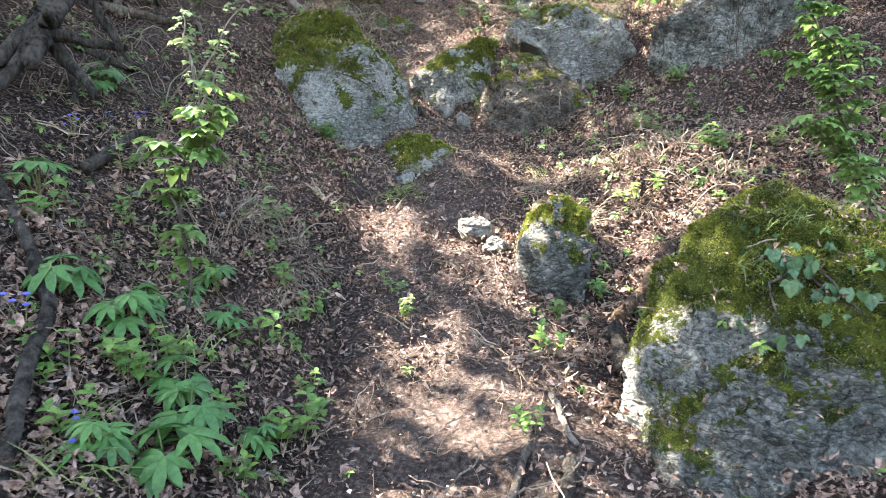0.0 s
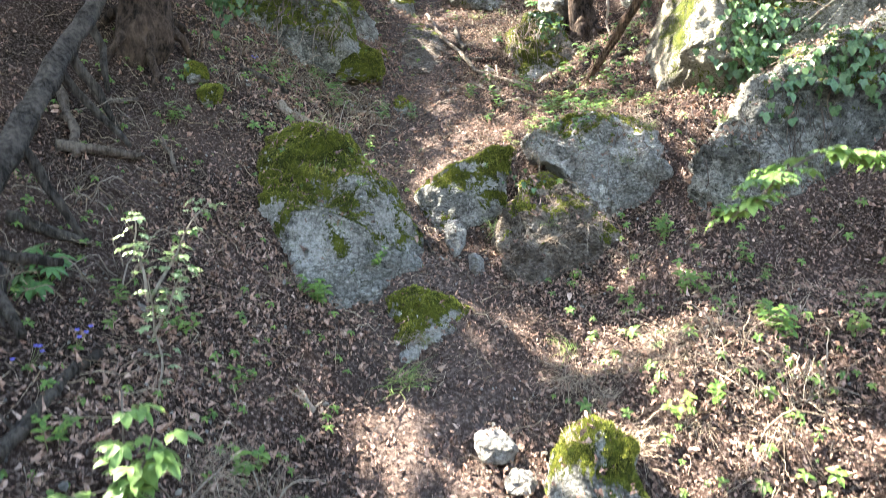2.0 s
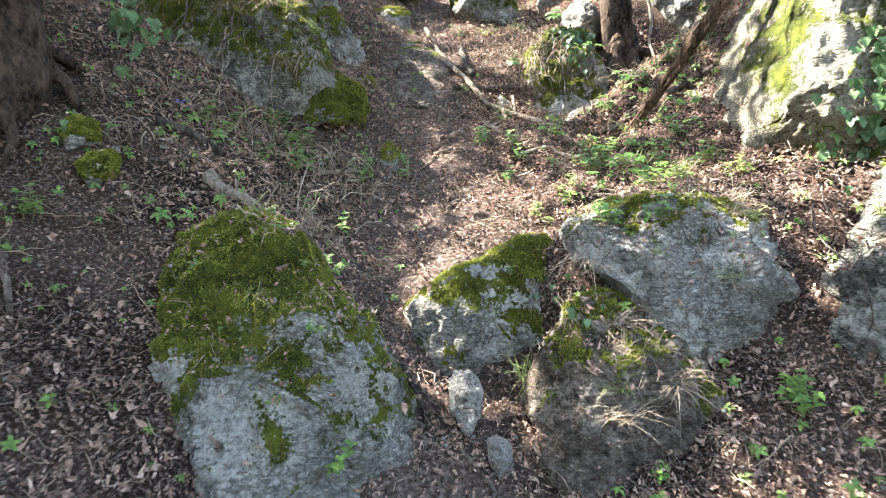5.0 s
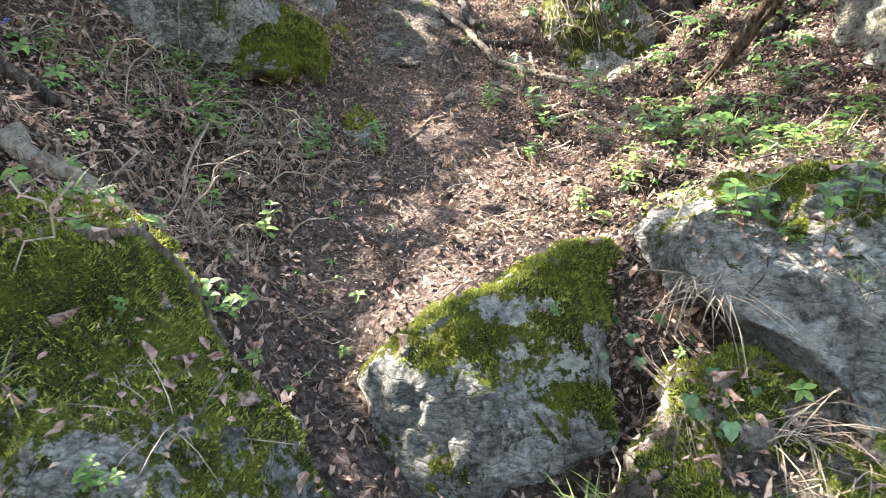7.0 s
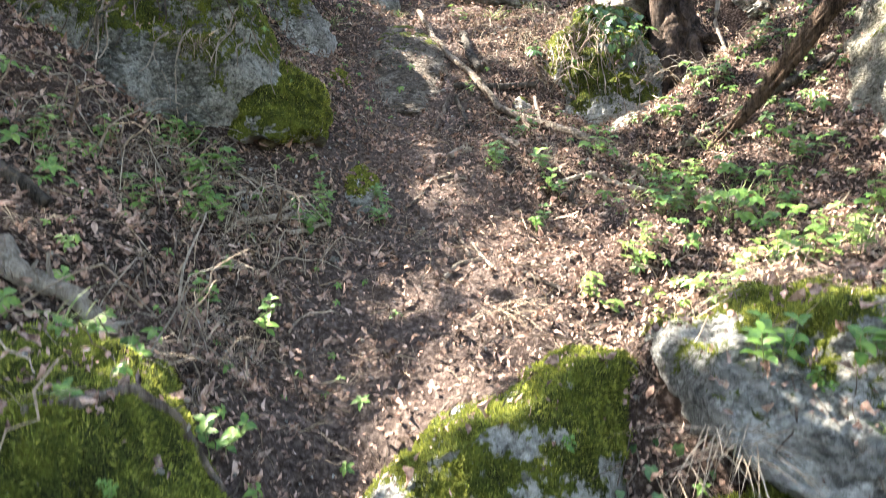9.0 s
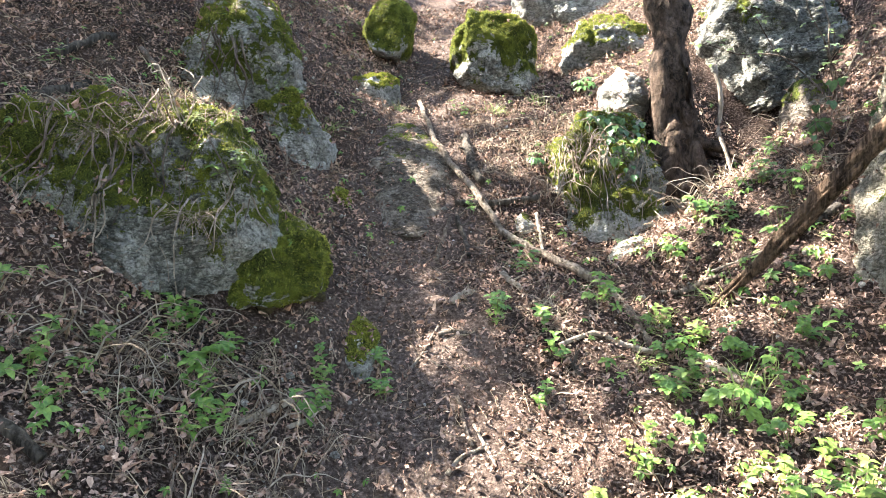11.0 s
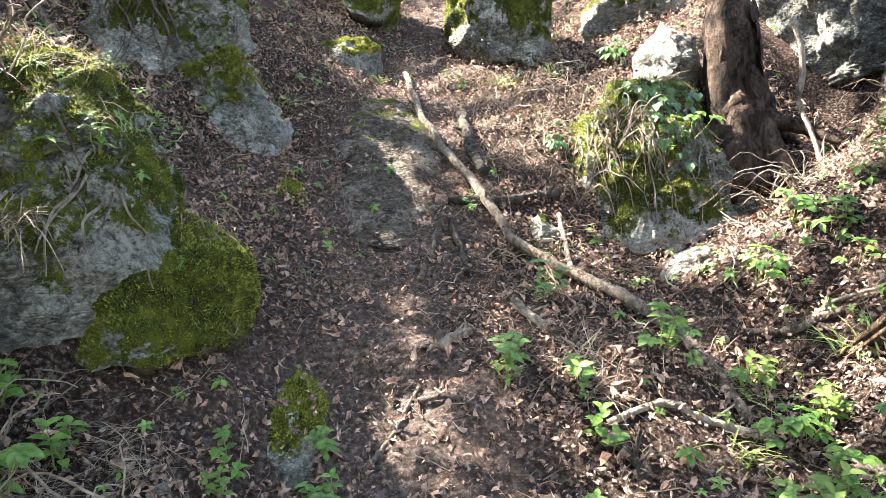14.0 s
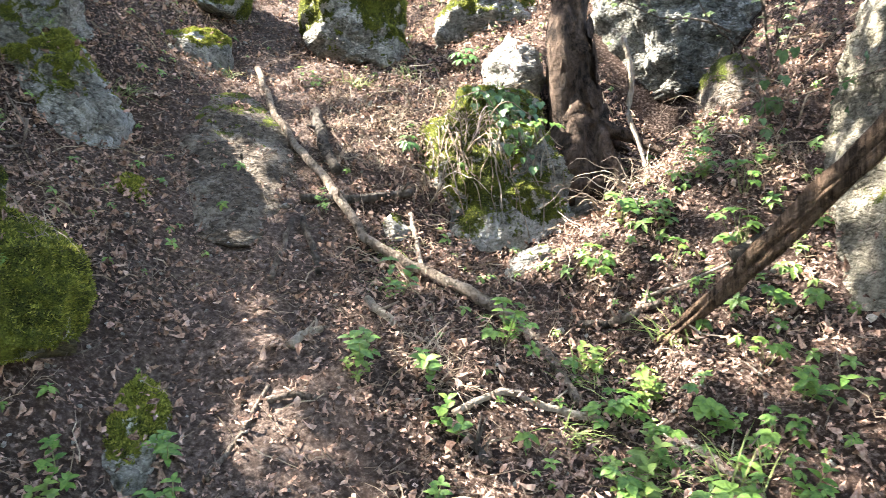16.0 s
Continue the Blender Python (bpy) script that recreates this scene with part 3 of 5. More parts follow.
rock("rock_outcrop", 7.95, 0.33, 0.5, 0.3, (0.25, 0.3), [(0.52, 3.9), (0.6, 4.2), (0.78, 4.42), (1.17, 4.38), (1.38, 4.20), (1.33, 3.96), (1.09, 3.57), (0.83, 3.45), (0.5, 3.48)],
     "mossy rock face overgrown with ivy and hanging roots", 17)
rock("rock", 7.55, 0.1, 0.2, 0.2, (0.1, 0.5), [(0.31, 3.68), (0.36, 3.78), (0.45, 3.80), (0.48, 3.68), (0.46, 3.58), (0.33, 3.58)],
     "small grey rock at the foot of the ivy-grown face", 18)
rock("rock", 8.25, 0.16, 0.25, 0.1, (0, 0.9), [(0.99, 4.66), (1.07, 4.76), (1.18, 4.84), (1.37, 4.79), (1.35, 4.64), (1.30, 4.50), (1.16, 4.49), (0.99, 4.56)],
     "pale broken stone lying in the sun beside a tree trunk", 19)
rock("boulder", 9.45, 0.35, 0.6, 0.2, (0.35, 0.5), [(0.91, 5.09), (1.05, 5.43), (1.22, 5.58), (1.45, 5.56), (1.65, 5.38), (1.78, 5.15), (1.58, 5.02), (1.09, 4.98)],
     "sunlit pale boulder with moss streaks", 20)
rock("boulder", 9.15, 0.25, 0.4, 0.25, (0.65, 0.3), [(0.01, 5.20), (0.10, 5.44), (0.22, 5.52), (0.44, 5.46), (0.63, 5.37), (0.71, 5.16), (0.60, 4.97), (0.31, 4.95), (0.10, 5.03)],
     "rounded boulder covered in yellow-green moss", 21)
rock("boulder", 9.55, 0.25, 0.4, 0.25, (0.9, 0.2), [(-0.76, 5.52), (-0.67, 5.79), (-0.44, 5.81), (-0.31, 5.60), (-0.35, 5.38), (-0.51, 5.29), (-0.69, 5.38)],
     "rounded mossy boulder at the top of the gully", 22)
# shade below the overhang is put into the darker stone colour
rock("rock_outcrop", 8.62, 0.45, 0.8, 0.2, (0.15, 0.5), [(1.89, 5.19), (1.92, 4.85), (2.08, 4.70), (2.35, 4.76), (2.63, 4.98), (2.92, 5.22), (2.84, 5.59), (2.36, 5.69), (1.97, 5.55)],
     "grey rock outcrop overhanging a hollow behind the tree", 23, DARK_STONE)
rock("rock_outcrop", 10.6, 0.4, 0.9, 0.2, (0.15, 0.5), [(0.56, 5.81), (0.73, 6.36), (1.38, 6.63), (2.08, 6.46), (2.35, 5.86), (1.65, 5.64), (1.00, 5.68)],
     "weathered rock wall at the head of the gully", 24)
rock("rock", 7.38, 0.1, 0.15, 0.2, (0.1, 0.7), [(0.86, 3.56), (0.91, 3.64), (1.03, 3.66), (1.11, 3.60), (1.10, 3.53), (0.97, 3.49), (0.87, 3.51)],
     "pale angular stone on the leaf litter", 25)
rock("rock", 7.25, 0.09, 0.15, 0.2, (0, 0.7), [(0.82, 3.46), (0.86, 3.51), (0.96, 3.52), (1.00, 3.44), (0.93, 3.39), (0.84, 3.40)],
     "pale angular stone on the leaf litter", 26)
rock("rock", 8.0, 0.12, 0.2, 0.3, (0.1, 0.5), [(1.28, 3.88), (1.40, 4.02), (1.56, 4.06), (1.61, 3.93), (1.48, 3.77), (1.31, 3.74)],
     "grey rock in the hollow under the tree roots", 27)
rock("rock_outcrop", 7.42, 0.1, 0.5, 0.3, (0.12, 0.4), [(1.91, 4.35), (2.03, 4.56), (2.17, 4.62), (2.23, 4.44), (2.14, 4.28), (1.97, 4.25)],
     "grey rock breaking out of the bank", 28, EARTHY_STONE)
rock("rock", 4.62, 0.07, 0.1, 0.5, (0, 0.7), [(-0.07, 2.06), (-0.03, 2.11), (0.03, 2.08), (0.10, 1.95), (0.08, 1.89), (-0.00, 1.92)],
     "pale elongated stone lying in the gully", 29)
rock("rock", 4.42, 0.06, 0.08, 0.3, (0, 0.7), [(0.08, 1.86), (0.12, 1.89), (0.17, 1.86), (0.18, 1.79), (0.10, 1.78)],
     "pale angular stone lying in the gully", 30)
rock("rock", 3.35, 0.07, 0.15, 0.5, (0, 0.7), [(0.07, 1.13), (0.13, 1.18), (0.21, 1.18), (0.26, 1.11), (0.21, 1.06), (0.10, 1.07)],
     "flat pale stone set in the path", 31)
rock("rock", 3.2, 0.07, 0.12, 0.5, (0, 0.7), [(0.17, 1.02), (0.23, 1.07), (0.30, 1.06), (0.32, 1.00), (0.23, 0.98)],
     "flat pale stone set in the path", 32)
rock("rock", 1.85, 0.06, 0.1, 0.3, (0.3, 0.6), [(-0.59, 0.43), (-0.57, 0.46), (-0.52, 0.47), (-0.48, 0.46), (-0.49, 0.42), (-0.55, 0.40)],
     "pale stone among green plants", 33)
rock("rock", 4.95, 0.1, 0.15, 0.3, (0.7, 0.2), [(-1.63, 2.85), (-1.59, 2.94), (-1.53, 2.97), (-1.45, 2.92), (-1.46, 2.84), (-1.54, 2.82)],
     "small stone covered in yellow-green moss on the bank", 34)
rock("rock", 5.05, 0.1, 0.15, 0.3, (0.6, 0.3), [(-1.75, 3.02), (-1.72, 3.10), (-1.63, 3.12), (-1.59, 3.05), (-1.61, 2.99), (-1.70, 2.98)],
     "small mossy stone on the bank", 35)
rock("rock", 7.55, 0.1, 0.2, 0.5, (0.75, 0.2), [(-0.81, 3.87), (-0.75, 3.96), (-0.63, 3.96), (-0.58, 3.88), (-0.63, 3.81), (-0.75, 3.81)],
     "low moss cushion on a stone in the path", 36)
rock("rock", 6.52, 0.1, 0.25, 1.0, (0.45, 0.4), [(-0.55, 3.20), (-0.48, 3.27), (-0.38, 3.21), (-0.32, 3.09), (-0.41, 3.03), (-0.52, 3.07)],
     "low grey rock with moss beside the path", 37)
# the crag that walls the gully on one side
rock("crag", 5.75, 0.95, 1.4, 0.0, (0.12, 0.2), [(1.6, 2.5), (1.52, 3.0), (1.68, 3.6), (1.88, 4.2), (2.15, 4.9), (2.6, 5.5), (3.6, 5.6), (4.2, 4.6), (4.2, 3.2), (3.6, 2.2), (2.4, 2.1)],
     "pale limestone crag with moss streaks walling the gully", 51, CRAG_STONE, 4.0, 0.75, 6000)
# this face's shade is partly carried by the darker stone colour
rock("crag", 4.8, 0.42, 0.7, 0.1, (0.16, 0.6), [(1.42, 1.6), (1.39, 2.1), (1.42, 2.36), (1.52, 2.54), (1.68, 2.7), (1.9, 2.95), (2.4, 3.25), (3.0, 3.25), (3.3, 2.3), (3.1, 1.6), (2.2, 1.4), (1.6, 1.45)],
     "shaded grey rock face with roots at the foot of the crag", 52, DARK_STONE, 6.0, 1.3, 6000, keep=True)


# ---- wood ----
MOSS_WOOD = stone_material("mossy_rotten_wood", (0.05, 0.04, 0.03), (0.1, 0.085, 0.05), (0.16, 0.14, 0.07))


def stick(name, plan, r0, r1, material, label, lift, seed=[0]):
    """A crooked piece of wood that lies along the ground through the plan points."""
    seed[0] += 1
    pts = [Vector((x, y, floor_z(x, y) + max(r0, r1) * 0.6 + 0.4 * lift)) for x, y in plan]
    path = []
    for a, b in zip(pts, pts[1:]):
        path += wander(a, b, 6, 0.05, seed[0] + len(path))[:-1]
    path.append(pts[-1])
    for p in path:
        p.z = max(p.z, floor_z(p.x, p.y) + 0.75 * max(r0, r1))
    o = path[0].copy()
    n = len(path)
    pieces = [tube([p - o for p in path], [r * (1 + 0.15 * noise.noise(Vector((i * 0.8, seed[0], 0)))) for i, r in enumerate(taper(n, r0, r1))], 9, 0.25, seed[0])]
    root = thing(name, o.x, o.y, o.z, label, "branch" if "branch" in name or name == "stick" else name.replace("_", " "), "dead wood on the slope")
    part("wood", mesh_of("wood", *pieces[0], material), root)
    rng = random.Random(seed[0])
    for _ in range(1 + (r0 > 0.012) * 2):
        i = rng.randrange(2, n - 1)
        d = Vector((rng.uniform(-1, 1), rng.uniform(-0.6, 0.3), rng.uniform(0.1, 0.7))).normalized() * rng.uniform(0.03, 0.09)
        knot = tube(wander(path[i] - o, path[i] - o + d, 4, 0.1, seed[0] + i), taper(4, 0.5 * min(r0, r1), 0.2 * min(r0, r1)), 6, 0.2)
        part("side_twig", mesh_of("side_twig", *knot, material), root)
    return root


def long_log(name, path, radii, material, label, category, lobes=0.08, stubs=(), splinters=0):
    o = Vector(path[0])
    pts = []
    rad = []
    for i in range(len(path) - 1):
        seg = wander(path[i], path[i + 1], 9, 0.02, i + len(name))
        pts += seg[:-1]
        rad += [radii[i] + (radii[i + 1] - radii[i]) * k / 8 for k in range(8)]
    pts.append(Vector(path[-1]))
    rad.append(radii[-1])
    root = thing(name, *o, label, category)
    part("wood", mesh_of("wood", *tube([p - o for p in pts], rad, 22, 0.3, 3, 0.03, lobes), material), root)
    for a, b, r in stubs:
        w = wander(Vector(a) - o, Vector(b) - o, 8, 0.09, r * 999)
        part("root", mesh_of("root", *tube(w, taper(8, r, r * 0.45), 9, 0.3, r * 77), material), root)
    rng = random.Random(5)
    d = (pts[0] - pts[3]).normalized()
    for _ in range(splinters):
        a = pts[rng.randrange(0, 14)] - o + Vector((rng.uniform(-1, 1), rng.uniform(-1, 0.4), rng.uniform(-1, 1))).normalized() * radii[1] * rng.uniform(0.75, 1.05)
        w = rng.uniform(0.006, 0.013)
        q = tube(wander(a - d * 0.2, a + d * rng.uniform(0.02, 0.22), 5, 0.02, rng.random()), [w * 0.5, w, w, 0.8 * w, 0.2 * w], 4, 0.3)
        part("splinter", mesh_of("splinter", *q, material), root)
    return root

# ---- dead wood on the ground: plan points, radii, lift ----
stick("fallen_branch", [(1.00, 3.06), (0.85, 2.90), (0.68, 2.69)], 0.034, 0.03, BROWN_WOOD, "barkless brown fallen branch on the leaves", 0.03)
stick("wood_stub", [(0.66, 2.65), (0.64, 2.49), (0.61, 2.36)], 0.032, 0.028, GREY_WOOD, "short weathered stub of wood standing in litter", 0.04)
stick("stick", [(0.35, 2.23), (0.36, 2.10), (0.38, 1.96)], 0.011, 0.008, PALE_WOOD, "pale bent stick lying on the path", 0.01)
stick("stick", [(0.24, 1.94), (0.20, 1.84), (0.17, 1.74)], 0.012, 0.011, TWIG, "dark stick below a green herb", 0.01)
stick("stick", [(0.35, 1.88), (0.33, 1.80), (0.30, 1.71)], 0.02, 0.018, GREY_WOOD, "dark thick stick on the path", 0.01)
stick("stick", [(0.13, 2.89), (0.16, 2.78), (0.19, 2.68)], 0.006, 0.004, TWIG, "thin dark twig on leaf litter", 0.01)
stick("stick", [(0.21, 2.46), (0.31, 2.48), (0.40, 2.49)], 0.007, 0.006, PALE_WOOD, "thin pale stick on leaf litter", 0.01)
stick("stick", [(-0.04, 3.14), (0.03, 3.10), (0.09, 3.04)], 0.009, 0.007, TWIG, "dark stick on leaf litter", 0.01)
stick("stick", [(-0.50, 2.77), (-0.45, 2.71), (-0.41, 2.60)], 0.012, 0.01, GREY_WOOD, "grey stick beside the path", 0.01)
stick("fallen_branch", [(-1.35, 2.60), (-1.33, 2.81), (-1.31, 3.11)], 0.026, 0.018, GREY_WOOD, "grey dead branch lying on the bank", 0.03)
stick("stick", [(-0.65, 3.48), (-0.62, 3.44), (-0.58, 3.43)], 0.014, 0.012, PALE_WOOD, "pale chip of wood on the litter", 0.01)
stick("fallen_branch", [(-1.16, 5.19), (-1.06, 5.18), (-0.94, 5.23)], 0.022, 0.018, PALE_WOOD, "pale bent branch above a boulder", 0.02)
stick("stick", [(-0.23, 4.87), (-0.18, 4.74), (-0.11, 4.59)], 0.013, 0.01, GREY_WOOD, "dark stick in the gully beside a boulder", 0.02)
stick("stick", [(-0.09, 4.55), (0.01, 4.47), (0.11, 4.34)], 0.008, 0.006, TWIG, "thin brown stick in the gully", 0.01)
stick("root", [(-1.47, 5.40), (-1.34, 5.46), (-1.15, 5.42)], 0.026, 0.018, GREY_WOOD, "dark root creeping over the bank", 0.02)
stick("root", [(-2.11, 6.18), (-1.99, 6.49), (-1.92, 7.14)], 0.03, 0.025, GREY_WOOD, "dark root beside a rock outcrop", 0.02)
stick("root", [(-2.00, 4.06), (-1.85, 4.15), (-1.65, 4.28)], 0.03, 0.02, TWIG, "gnarled root arching out of the bank", 0.05)
stick("root", [(-2.20, 4.43), (-2.00, 4.23), (-1.91, 4.08)], 0.03, 0.02, TWIG, "gnarled root hanging from the bank", 0.05)
stick("root", [(-2.16, 4.63), (-2.01, 4.52), (-1.86, 4.67)], 0.02, 0.012, TWIG, "gnarled root creeping over soil", 0.04)
stick("root", [(-1.66, 4.50), (-1.56, 4.40), (-1.50, 4.33)], 0.016, 0.01, TWIG, "thin root hanging over bare soil", 0.03)
stick("fallen_branch", [(-1.88, 3.48), (-1.73, 3.54), (-1.59, 3.61)], 0.03, 0.02, GREY_WOOD, "rotten branch lying on the bank", 0.03)
stick("stick", [(-1.73, 3.32), (-1.65, 3.40), (-1.49, 3.46)], 0.012, 0.008, TWIG, "thin branch lying on the bank", 0.03)
stick("fallen_branch", [(-1.15, 5.23), (-1.07, 5.18), (-0.98, 5.20), (-0.85, 5.19)], 0.026, 0.02, PALE_WOOD, "pale crooked branch above a mossy boulder", 0.03)
stick("stick", [(-0.05, 5.99), (0.01, 6.05), (0.10, 6.11)], 0.009, 0.006, PALE_WOOD, "curved pale twig on sunlit leaves", 0.01)
stick("stick", [(0.05, 6.19), (0.09, 6.11), (0.12, 5.99)], 0.006, 0.005, PALE_WOOD, "thin pale twig on sunlit leaves", 0.01)
stick("stick", [(0.22, 5.99), (0.31, 5.90), (0.38, 5.82)], 0.006, 0.005, TWIG, "thin dark twig on sunlit leaves", 0.01)
stick("fallen_branch", [(-0.26, 8.84), (-0.17, 8.37), (-0.03, 7.99), (0.11, 7.72), (0.25, 7.44), (0.41, 7.24), (0.60, 7.06), (0.73, 6.93)], 0.017, 0.023, POLE_WOOD, "long bare fallen pole lying down the slope", 0.09)
stick("fallen_branch", [(0.74, 6.98), (0.80, 6.85), (0.82, 6.73), (0.83, 6.57)], 0.02, 0.014, POLE_WOOD, "brown fallen branch among green herbs", 0.02)
stick("stick", [(0.23, 7.04), (0.27, 6.96), (0.32, 6.86)], 0.016, 0.014, PALE_WOOD, "reddish pale stick on the litter", 0.01)
stick("fallen_branch", [(0.43, 6.52), (0.58, 6.55), (0.72, 6.55), (0.88, 6.50)], 0.01, 0.012, PALE_WOOD, "pale branch lying across the slope", 0.02)
stick("stick", [(-0.23, 6.44), (-0.18, 6.53), (-0.09, 6.71)], 0.008, 0.006, TWIG, "thin brown stick on the path", 0.01)
stick("stick", [(-0.09, 6.65), (-0.02, 6.64), (0.05, 6.62)], 0.009, 0.008, TWIG, "short brown stick on the path", 0.01)
stick("stick", [(-0.03, 6.83), (0.01, 6.86), (0.07, 6.91)], 0.017, 0.013, PALE_WOOD, "stout piece of stick on the path", 0.01)
stick("stick", [(0.99, 6.38), (1.05, 6.22), (1.11, 6.08)], 0.011, 0.008, PALE_WOOD, "long thin stick among herbs", 0.02)
stick("stick", [(0.43, 6.49), (0.47, 6.44), (0.50, 6.38)], 0.014, 0.011, GREY_WOOD, "dark stick on the litter", 0.02)
stick("stick", [(-0.01, 6.32), (0.01, 6.21), (0.04, 6.10)], 0.009, 0.007, TWIG, "thin bent stick on the path", 0.01)
stick("mossy_log", [(-0.83, 6.44), (-0.74, 6.52), (-0.61, 6.65)], 0.03, 0.026, MOSS_WOOD, "short rotten log covered with moss", 0.03)
stick("root", [(-0.77, 5.93), (-0.69, 6.04), (-0.61, 6.19), (-0.55, 6.17)], 0.013, 0.011, PALE_WOOD, "bent pale root on the bank", 0.03)
stick("stick", [(-0.62, 6.02), (-0.56, 6.08), (-0.50, 6.21)], 0.009, 0.006, PALE_WOOD, "curved pale twig with young leaves", 0.05)
stick("root", [(-0.00, 7.62), (0.21, 7.65), (0.51, 7.77)], 0.02, 0.018, GREY_WOOD, "dark root running across the slope", 0.03)
stick("stick", [(0.48, 7.67), (0.48, 7.52), (0.46, 7.20)], 0.011, 0.009, PALE_WOOD, "pale stick leaning on a rock", 0.06)
stick("wood_stub", [(0.07, 8.25), (0.10, 8.00), (0.16, 7.77)], 0.03, 0.026, GREY_WOOD, "dark rotten stub beside the pole", 0.05)
stick("stick", [(1.06, 6.85), (1.12, 6.81), (1.22, 6.76)], 0.015, 0.012, TWIG, "dark stick among herbs on the bank", 0.02)
stick("stick", [(-0.11, 7.25), (-0.07, 7.39), (-0.03, 7.52)], 0.012, 0.009, TWIG, "brown stick lying in the path", 0.01)
stick("stick", [(0.01, 7.52), (0.05, 7.38), (0.07, 7.25)], 0.014, 0.012, GREY_WOOD, "grey stick lying in the path", 0.01)
stick("stick", [(-0.99, 5.83), (-0.90, 5.87), (-0.77, 5.95)], 0.006, 0.004, PALE_WOOD, "thin pale twig over the bank", 0.06)
stick("stick", [(-0.83, 5.98), (-0.80, 6.06), (-0.76, 6.17)], 0.006, 0.004, PALE_WOOD, "thin pale twig over the bank", 0.06)
stick("root", [(-1.91, 7.73), (-1.76, 7.64), (-1.61, 7.58)], 0.018, 0.012, TWIG, "dark root above a rock outcrop", 0.05)
stick("fallen_branch", [(-2.16, 7.26), (-2.13, 7.48), (-2.06, 7.71)], 0.03, 0.022, GREY_WOOD, "dark dead branch on the bank", 0.03)
stick("stick", [(1.00, 6.35), (1.03, 6.27), (1.08, 6.12)], 0.012, 0.009, PALE_WOOD, "long pale stick among green herbs", 0.02)
stick("stick", [(0.96, 6.90), (1.06, 6.85), (1.18, 6.79)], 0.014, 0.011, GREY_WOOD, "grey stick on the slope below a log", 0.02)
stick("fallen_branch", [(1.43, 6.71), (1.56, 6.71), (1.74, 6.71)], 0.026, 0.022, GREY_WOOD, "grey dead branch below a broken log", 0.06)
stick("stick", [(1.19, 6.80), (1.27, 6.73), (1.42, 6.69)], 0.006, 0.005, PALE_WOOD, "thin pale twig over green herbs", 0.08)

# a dead trunk lying down the bank, its torn roots at the lower end
long_log("dead_trunk", [(-1.72, 2.98, 1.98), (-1.9, 3.75, 2.62), (-2.05, 4.5, 3.25), (-2.25, 5.35, 4.0)], [0.06, 0.05, 0.047, 0.056], GREY_WOOD,
         "grey dead trunk lying down the bank with torn roots", "log", 0.1,
         [((-1.72, 2.98, 1.98), (-1.62, 2.72, 1.72), 0.05), ((-1.72, 2.98, 1.95), (-1.42, 2.85, 1.62), 0.035), ((-1.7, 2.95, 1.95), (-1.9, 2.55, 1.5), 0.045),
          ((-1.65, 2.9, 1.9), (-1.35, 2.95, 1.86), 0.03), ((-1.8, 3.2, 2.1), (-1.55, 2.95, 1.5), 0.03), ((-1.85, 3.5, 2.35), (-1.62, 3.6, 1.95), 0.028),
          ((-1.7, 2.9, 1.9), (-1.75, 2.4, 1.35), 0.035), ((-2.0, 4.2, 2.95), (-1.75, 4.25, 2.5), 0.03), ((-1.95, 4.0, 2.8), (-1.62, 4.05, 2.42), 0.026),
          ((-2.1, 4.6, 3.3), (-1.95, 4.5, 2.8), 0.03), ((-1.68, 2.95, 1.95), (-1.5, 2.6, 1.9), 0.03)])
long_log("fallen_branch", [(-0.84, 1.3, 0.52), (-0.96, 1.58, 0.71), (-1.03, 1.81, 0.86), (-1.2, 1.97, 1.05), (-1.5, 2.26, 1.32)], [0.014, 0.02, 0.019, 0.017, 0.014], GREY_WOOD,
         "long grey fallen branch lying down the bank", "branch", 0.05)
long_log("fallen_branch", [(x, y, surface(x, y)[0] + 0.012) for x, y in ((-0.735, 4.64), (-0.68, 4.72), (-0.63, 4.8), (-0.58, 4.88), (-0.52, 4.98))], [0.008, 0.01, 0.01, 0.009, 0.007], POLE_WOOD,
         "grey dead branch lying on a mossy boulder", "branch", 0.03)
# the broken log that leans on the crag
long_log("broken_log", [(1.19, 6.62, 3.36), (1.37, 6.38, 3.65), (1.55, 6.13, 3.96), (1.74, 5.87, 4.27), (1.91, 5.64, 4.55)], [0.018, 0.03, 0.034, 0.028, 0.026], BROWN_WOOD,
         "split brown log with a splintered end leaning on the crag", "log", 0.28, splinters=26)


def ivy_leaf():
    return mesh_of("leaf", *lobed(0.05, 3, 130, 0.75, 0.15, 3, 0.35), IVY_GREEN)


IVY_LEAF = ivy_leaf()
FLAKE = mesh_of("bark_flake", *blade(0.13, 0.05, 0.06, 0.12, 4, 0.7, 0.4), BARK)


